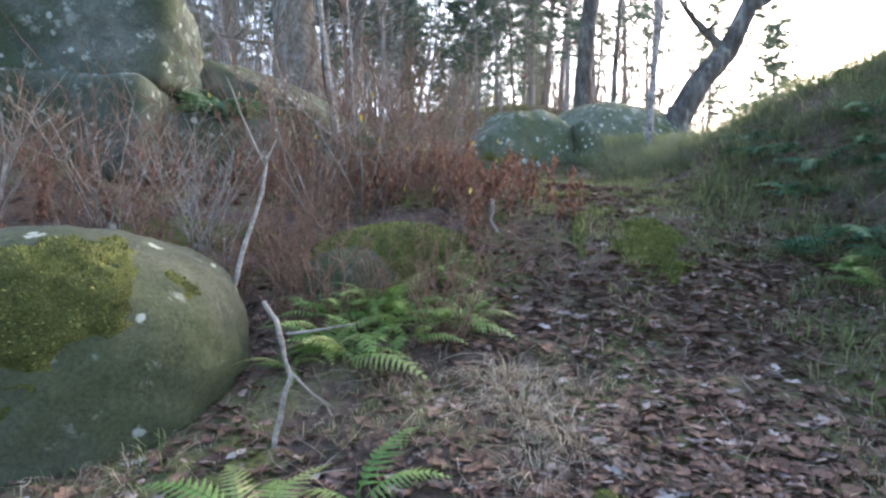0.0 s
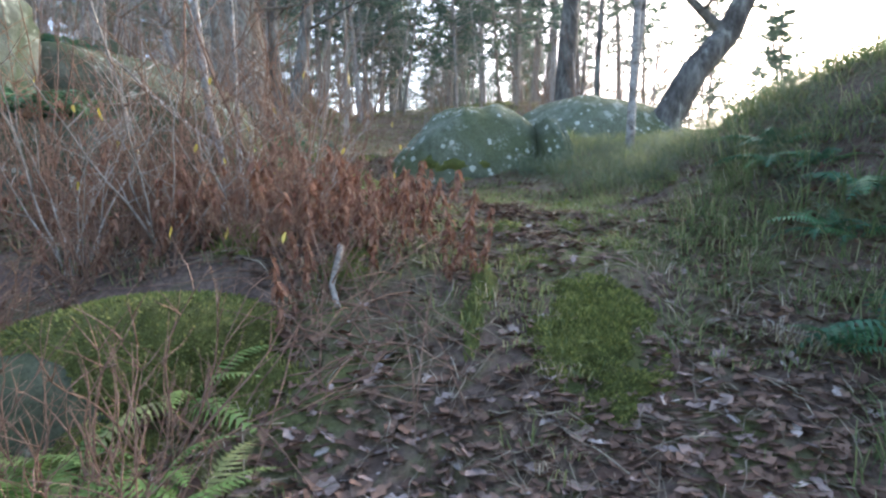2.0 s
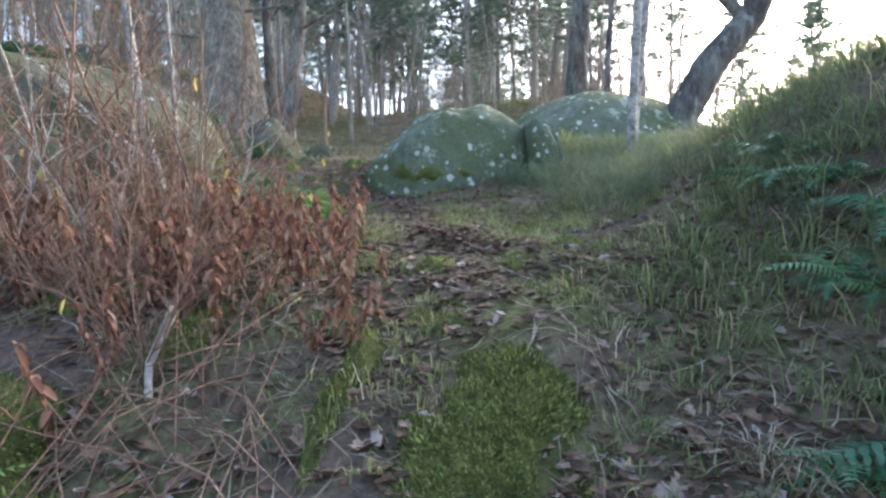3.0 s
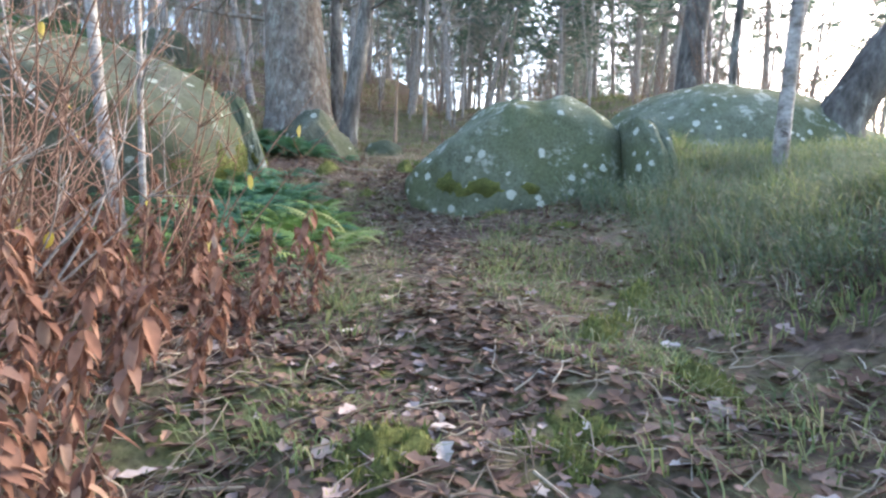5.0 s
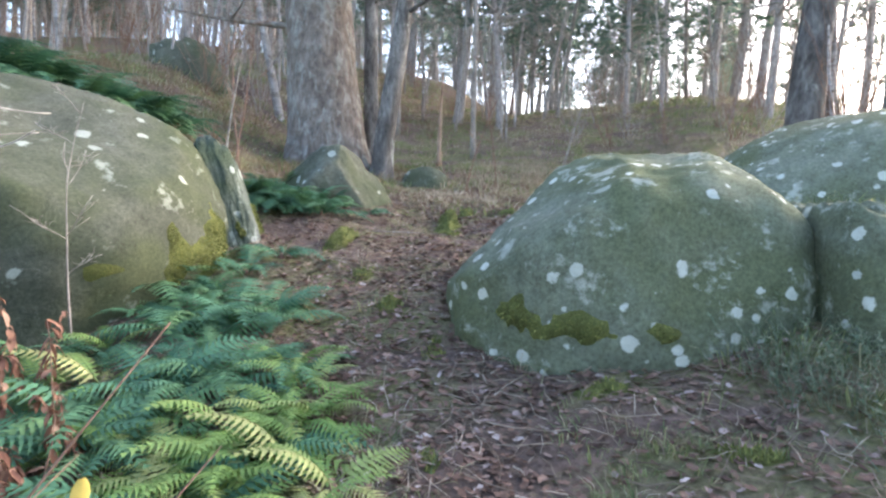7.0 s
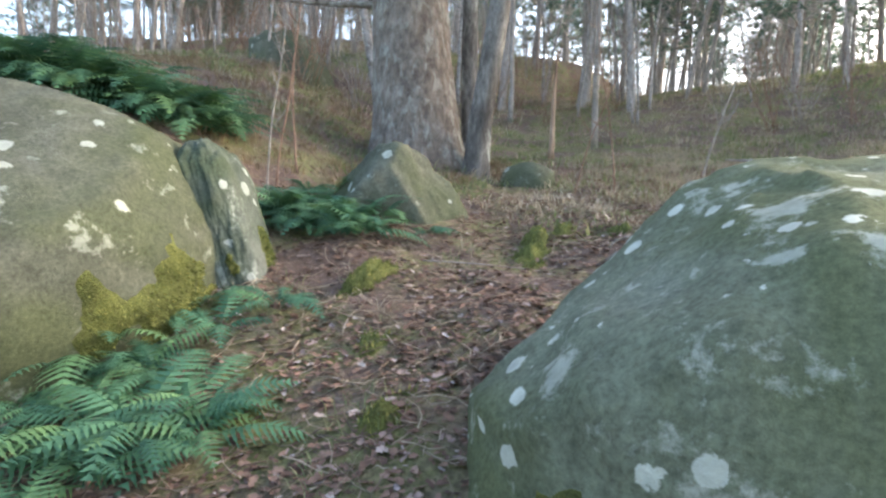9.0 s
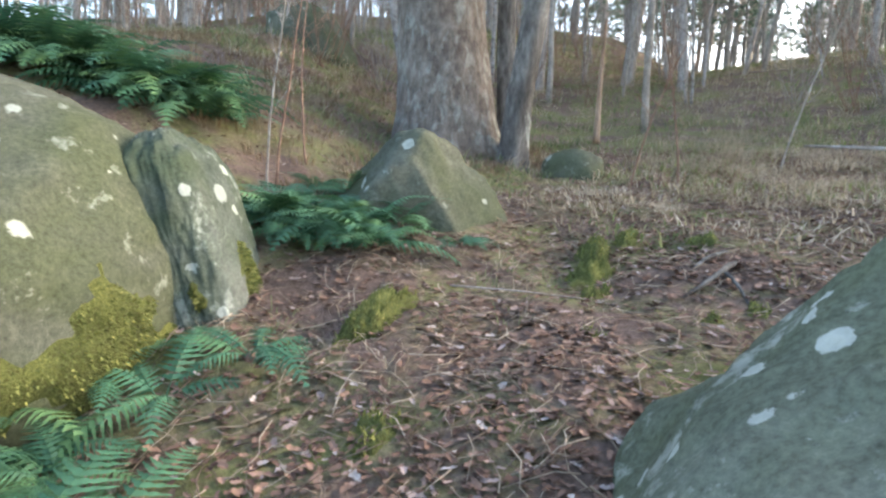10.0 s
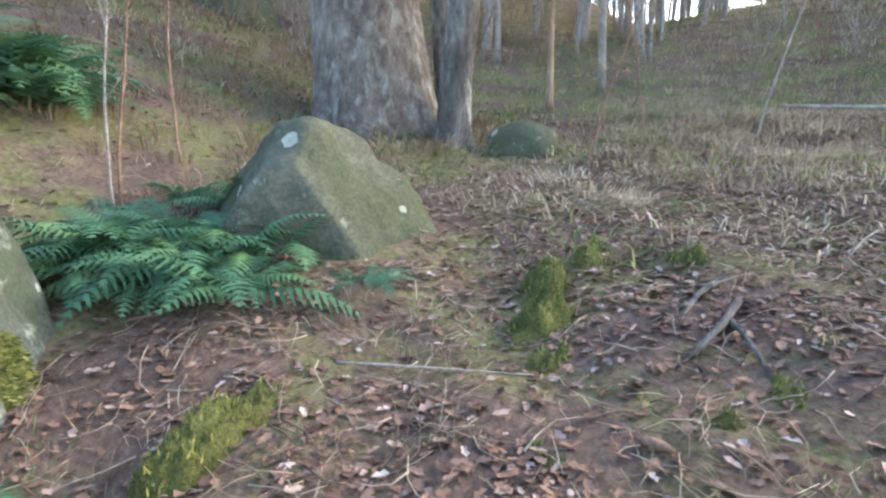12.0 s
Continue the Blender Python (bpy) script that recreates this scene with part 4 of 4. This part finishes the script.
w = Buf()
for x, y, s, _ in fill(420, lambda x, y: (x + 3.75) ** 2 + (y - 16.3) ** 2 > 0.9, 0.6, 1.2, (-8, -2.5, 12.6, 18)):
    blades(w, x, y, ground_z(x, y), 22, 0.22 * s, 0.16, r, 0.0035, 1.1)
tagged(part("withered_grass", w, M_STRAW), "brown withered grass on the slope", "grass", kind="stuff")
k = Buf()
for _ in range(750):
    x, y = r.uniform(-1.6, 1.1), r.uniform(4.3, 7.6)
    if not off_path(x, y, 0.6) or blocked(x, y):
        continue
    a, ln, up = r.uniform(0, 6.28), r.uniform(0.3, 0.9), r.uniform(0.02, 0.25)
    x2, y2 = x + ln * math.cos(a), y + ln * math.sin(a)
    if not off_path(x2, y2, 0.6):
        continue
    p, q = Vector((x, y, ground_z(x, y))), Vector((x2, y2, ground_z(x2, y2) + up))
    mid_p = p.lerp(q, 0.5) + Vector((r.uniform(-0.05, 0.05), r.uniform(-0.05, 0.05), r.uniform(0, 0.08)))
    k.tube([p, p.lerp(mid_p, 0.5) + Vector((0, 0, 0.015)), mid_p, q], [0.004, 0.0036, 0.003, 0.0018], 5)
tagged(part("dead_stalks", k, M_TWIG), "fallen dry bracken stalks lying crosswise", "stalks", kind="stuff")

# moss over the low ground
ms, mt = Buf(), Buf()


def moss_height(x, y, rr, height):
    return height * (1 - rr ** 2.0) - 0.015 - 0.03 * rr + (0.025 + 0.35 * height) * noise.fractal(Vector((x * 6, y * 6, 0)), 0.7, 2.0, 5)


def moss_patch(cx, cy, rx, ry, turn, height):
    n, k = 40, 14
    c, s = math.cos(turn), math.sin(turn)
    rows = [(0.0, 0.0)]
    verts = []
    for j in range(k + 1):
        for i in range(n):
            a = 6.2832 * i / n
            rr = j / k * (1 + 0.28 * noise.noise(Vector((cx * 3 + 2 * math.cos(a), cy * 3 + 2 * math.sin(a), 0))))
            u, v = rx * rr * math.cos(a), ry * rr * math.sin(a)
            x, y = cx + c * u - s * v, cy + s * u + c * v
            hh = moss_height(x, y, j / k, height)
            verts.append((x, y, ground_z(x, y) + hh))
    faces = [(j * n + i, j * n + (i + 1) % n, (j + 1) * n + (i + 1) % n, (j + 1) * n + i) for j in range(k) for i in range(n)]
    ms.add(verts, faces)
    for _ in range(int(2600 * rx * ry * 3.14) + 40):
        a, rr = r.uniform(0, 6.28), math.sqrt(r.random())
        u, v = rx * rr * math.cos(a), ry * rr * math.sin(a)
        x, y = cx + c * u - s * v, cy + s * u + c * v
        up = moss_height(x, y, rr, height)
        if up < 0:
            continue
        z = ground_z(x, y) + up
        e = (x + r.uniform(-0.015, 0.015), y + r.uniform(-0.015, 0.015), z + r.uniform(0.012, 0.035))
        b2 = r.uniform(0, 6.28)
        mt.add([(x + 0.005 * math.cos(b2), y + 0.005 * math.sin(b2), z - 0.005), (x - 0.005 * math.cos(b2), y - 0.005 * math.sin(b2), z - 0.005), e], [(0, 1, 2)])


for cx, cy, rx, ry, turn, hh in ((-0.97, 11.42, 0.13, 0.36, 0.05, 0.14), (-0.45, 10.82, 0.13, 0.2, 0.2, 0.07), (-0.32, 13.5, 0.1, 0.32, 0.05, 0.09), (-0.42, 13.05, 0.13, 0.25, 0.25, 0.16),
                                 (-0.34, 12.72, 0.13, 0.22, -0.5, 0.15), (-0.2, 12.45, 0.08, 0.14, -0.3, 0.08), (0.2, 13.5, 0.16, 0.12, 0, 0.07), (0.45, 12.24, 0.09, 0.1, 0, 0.04), (0.62, 12.52, 0.1, 0.13, 0.3, 0.04),
                                 (1.6, 6.02, 0.16, 0.3, -0.4, 0.05), (2.18, 7.05, 0.1, 0.3, -0.3, 0.08), (2.43, 6.5, 0.12, 0.24, 0.5, 0.06), (2.05, 6.2, 0.2, 0.22, 0.2, 0.04), (2.35, 7.7, 0.1, 0.3, -0.4, 0.07),
                                 (1.36, 5.1, 0.09, 0.6, -0.18, 0.07), (0.3, 4.55, 0.3, 0.25, 0.3, 0.1), (-0.1, 4.2, 0.25, 0.2, 0, 0.1), (0.45, 9.92, 0.12, 0.3, 0.3, 0.04), (1.45, 9.5, 0.22, 0.13, 0.1, 0.05),
                                 (0.0, 10.3, 0.16, 0.3, 0.2, 0.05), (-0.05, 5.6, 0.3, 0.3, 0, 0.09), (0.62, 5.3, 0.2, 0.2, 0, 0.07), (2.2, 5.75, 0.3, 0.35, 0.2, 0.04), (1.95, 9.15, 0.18, 0.13, 0, 0.04),
                                 (-2.2, 4.9, 0.5, 0.35, 0.2, 0.1), (0.85, 2.3, 0.25, 0.2, 0, 0.05), (1.6, 5.5, 0.3, 0.25, 0.3, 0.04), (-0.05, 11.9, 0.12, 0.16, 0, 0.03), (0.75, 8.9, 0.12, 0.25, 0.4, 0.03)):
    moss_patch(cx, cy, rx, ry, turn, hh)
moss = tagged(part("moss", ms, M_MOSS), "bright green moss cushions on the forest floor", "moss", kind="stuff")
part("moss_tuft", mt, M_MOSS_TUFT, moss)["kind"] = "stuff"

# fallen leaves, twigs and needles
lv = Buf()


def fallen_leaf(x, y, size):
    z = ground_z(x, y) + r.uniform(0.003, 0.02)
    a = r.uniform(0, 6.28)
    ax = Vector((math.cos(a), math.sin(a), r.uniform(-0.35, 0.35)))
    sd = Vector((-math.sin(a), math.cos(a), r.uniform(-0.3, 0.3)))
    n = ax.cross(sd)
    c = Vector((x, y, z))
    w = size * r.uniform(0.22, 0.34)
    k1, k2 = r.uniform(-0.1, 0.35) * size, r.uniform(-0.1, 0.35) * size
    pts = [c - ax * size * 0.5, c - ax * size * 0.18 + sd * w * 0.8 + n * k1 * 0.5, c + sd * w * 0.55 + n * k1 * 0.3, c + ax * size * 0.22 + sd * w + n * k1 * 0.6, c + ax * size * 0.5 + n * k2 * 0.4,
           c + ax * size * 0.22 - sd * w + n * k2 * 0.6, c - sd * w * 0.55 + n * k2 * 0.3, c - ax * size * 0.18 - sd * w * 0.8 + n * k2 * 0.5, c]
    lv.add(pts, [(0, 1, 8), (1, 2, 8), (2, 3, 8), (3, 4, 8), (4, 5, 8), (5, 6, 8), (6, 7, 8), (7, 0, 8)])


count = 0
while count < 60000:
    y = r.uniform(1.2, 19)
    x = r.gauss(path_x(y), 1.3) if r.random() < 0.62 else r.uniform(-9, 5)
    if blocked(x, y, -0.05) or (x > path_x(y) + 1.6 and r.random() < 0.75):
        continue
    patchy = noise.noise(Vector((x * 1.1, y * 1.1, 3.0)))
    if patchy < -0.15 and r.random() < 0.6:
        continue
    fallen_leaf(x, y, r.uniform(0.035, 0.12) if y < 4.9 else r.uniform(0.026, 0.085) if y < 7 else r.uniform(0.022, 0.068))
    count += 1
tagged(part("leaf_litter", lv, M_LITTER, smooth=False), "brown and purplish fallen leaves on the path", "leaf litter", kind="stuff")

tw = Buf()
for _ in range(11500):
    y = r.uniform(1.5, 16)
    x = r.gauss(path_x(y) - 0.6, 1.7)
    if blocked(x, y):
        continue
    a, ln = r.uniform(0, 6.28), r.uniform(0.05, 0.3)
    pts = []
    for k in range(4):
        px, py = x + math.cos(a) * ln * k / 3, y + math.sin(a) * ln * k / 3
        pts.append((px, py, ground_z(px, py) + 0.012 + r.uniform(0, 0.02)))
        a += r.uniform(-0.3, 0.3)
    tw.tube(pts, taper(r.uniform(0.0012, 0.004), 0.001, 3), 4)
tagged(part("fallen_twigs", tw, M_NEEDLE_LITTER), "dry twigs and stalks scattered over the leaves", "twigs", kind="stuff")

# yellow leaves that still hang on the shrubs
yl = Buf()
for _ in range(30):
    x, y = r.uniform(-2.0, 0.9), r.uniform(4.8, 7.5)
    if off_path(x, y, 0.6):
        curled_leaf(yl, (x, y, ground_z(x, y) + r.uniform(0.35, 1.1)), (r.uniform(-0.3, 0.3), r.uniform(-0.3, 0.3), -1), 0.06, 0.014, r, 0.2)
tagged(part("hanging_leaves", yl, M_YELLOW), "last yellow leaves on bare shrubs", "leaves", kind="stuff")


def lying(name, label, pts, r0, r1, material, category):
    return stick_thing(name, label, category, [([(x, y, ground_z(x, y) + up) for x, y, up in pts], r0, r1)], material)


lying("root", "bare forked root crossing the path", [(0.45, 13.05, 0.0), (0.43, 12.9, 0.035), (0.4, 12.75, 0.045), (0.34, 12.62, 0.03), (0.26, 12.5, -0.005)], 0.02, 0.011, M_OAK, "root")
lying("root", "thin bare root crossing the path", [(0.41, 12.82, 0.03), (0.47, 12.72, 0.04), (0.52, 12.64, 0.03), (0.57, 12.57, -0.005)], 0.013, 0.008, M_OAK, "root")
lying("root", "crooked root in the leaf litter", [(0.37, 13.25, 0.0), (0.33, 13.1, 0.03), (0.28, 12.96, 0.03), (0.24, 12.84, -0.005)], 0.016, 0.01, M_OAK, "root")
lying("fallen_branch", "short lichen-grey broken branch", [(0.62, 5.2, 0.18), (0.6, 5.05, 0.08), (0.65, 4.95, 0.02)], 0.02, 0.014, M_GREY_TWIG, "branch")
lying("fallen_branch", "pale fallen branch at the clearing's edge", [(2.2, 17.8, 0.1), (1.5, 18.2, 0.2), (0.6, 18.8, 0.15)], 0.04, 0.02, M_GREY_TWIG, "branch")
lying("fallen_branch", "long dry stalk lying on the leaves", [(-0.9, 12.0, 0.03), (-0.5, 12.15, 0.04), (-0.2, 12.3, 0.02)], 0.006, 0.003, M_GREY_TWIG, "branch")
cone = Buf()
cz = ground_z(0.27, 12.06) + 0.02
cone.tube([(0.22, 12.06, cz), (0.25, 12.055, cz + 0.005), (0.3, 12.05, cz), (0.33, 12.045, cz - 0.004)], [0.008, 0.019, 0.016, 0.005], 9)
tagged(part("spruce_cone", cone, M_TWIG), "brown spruce cone among the leaves", "cone")
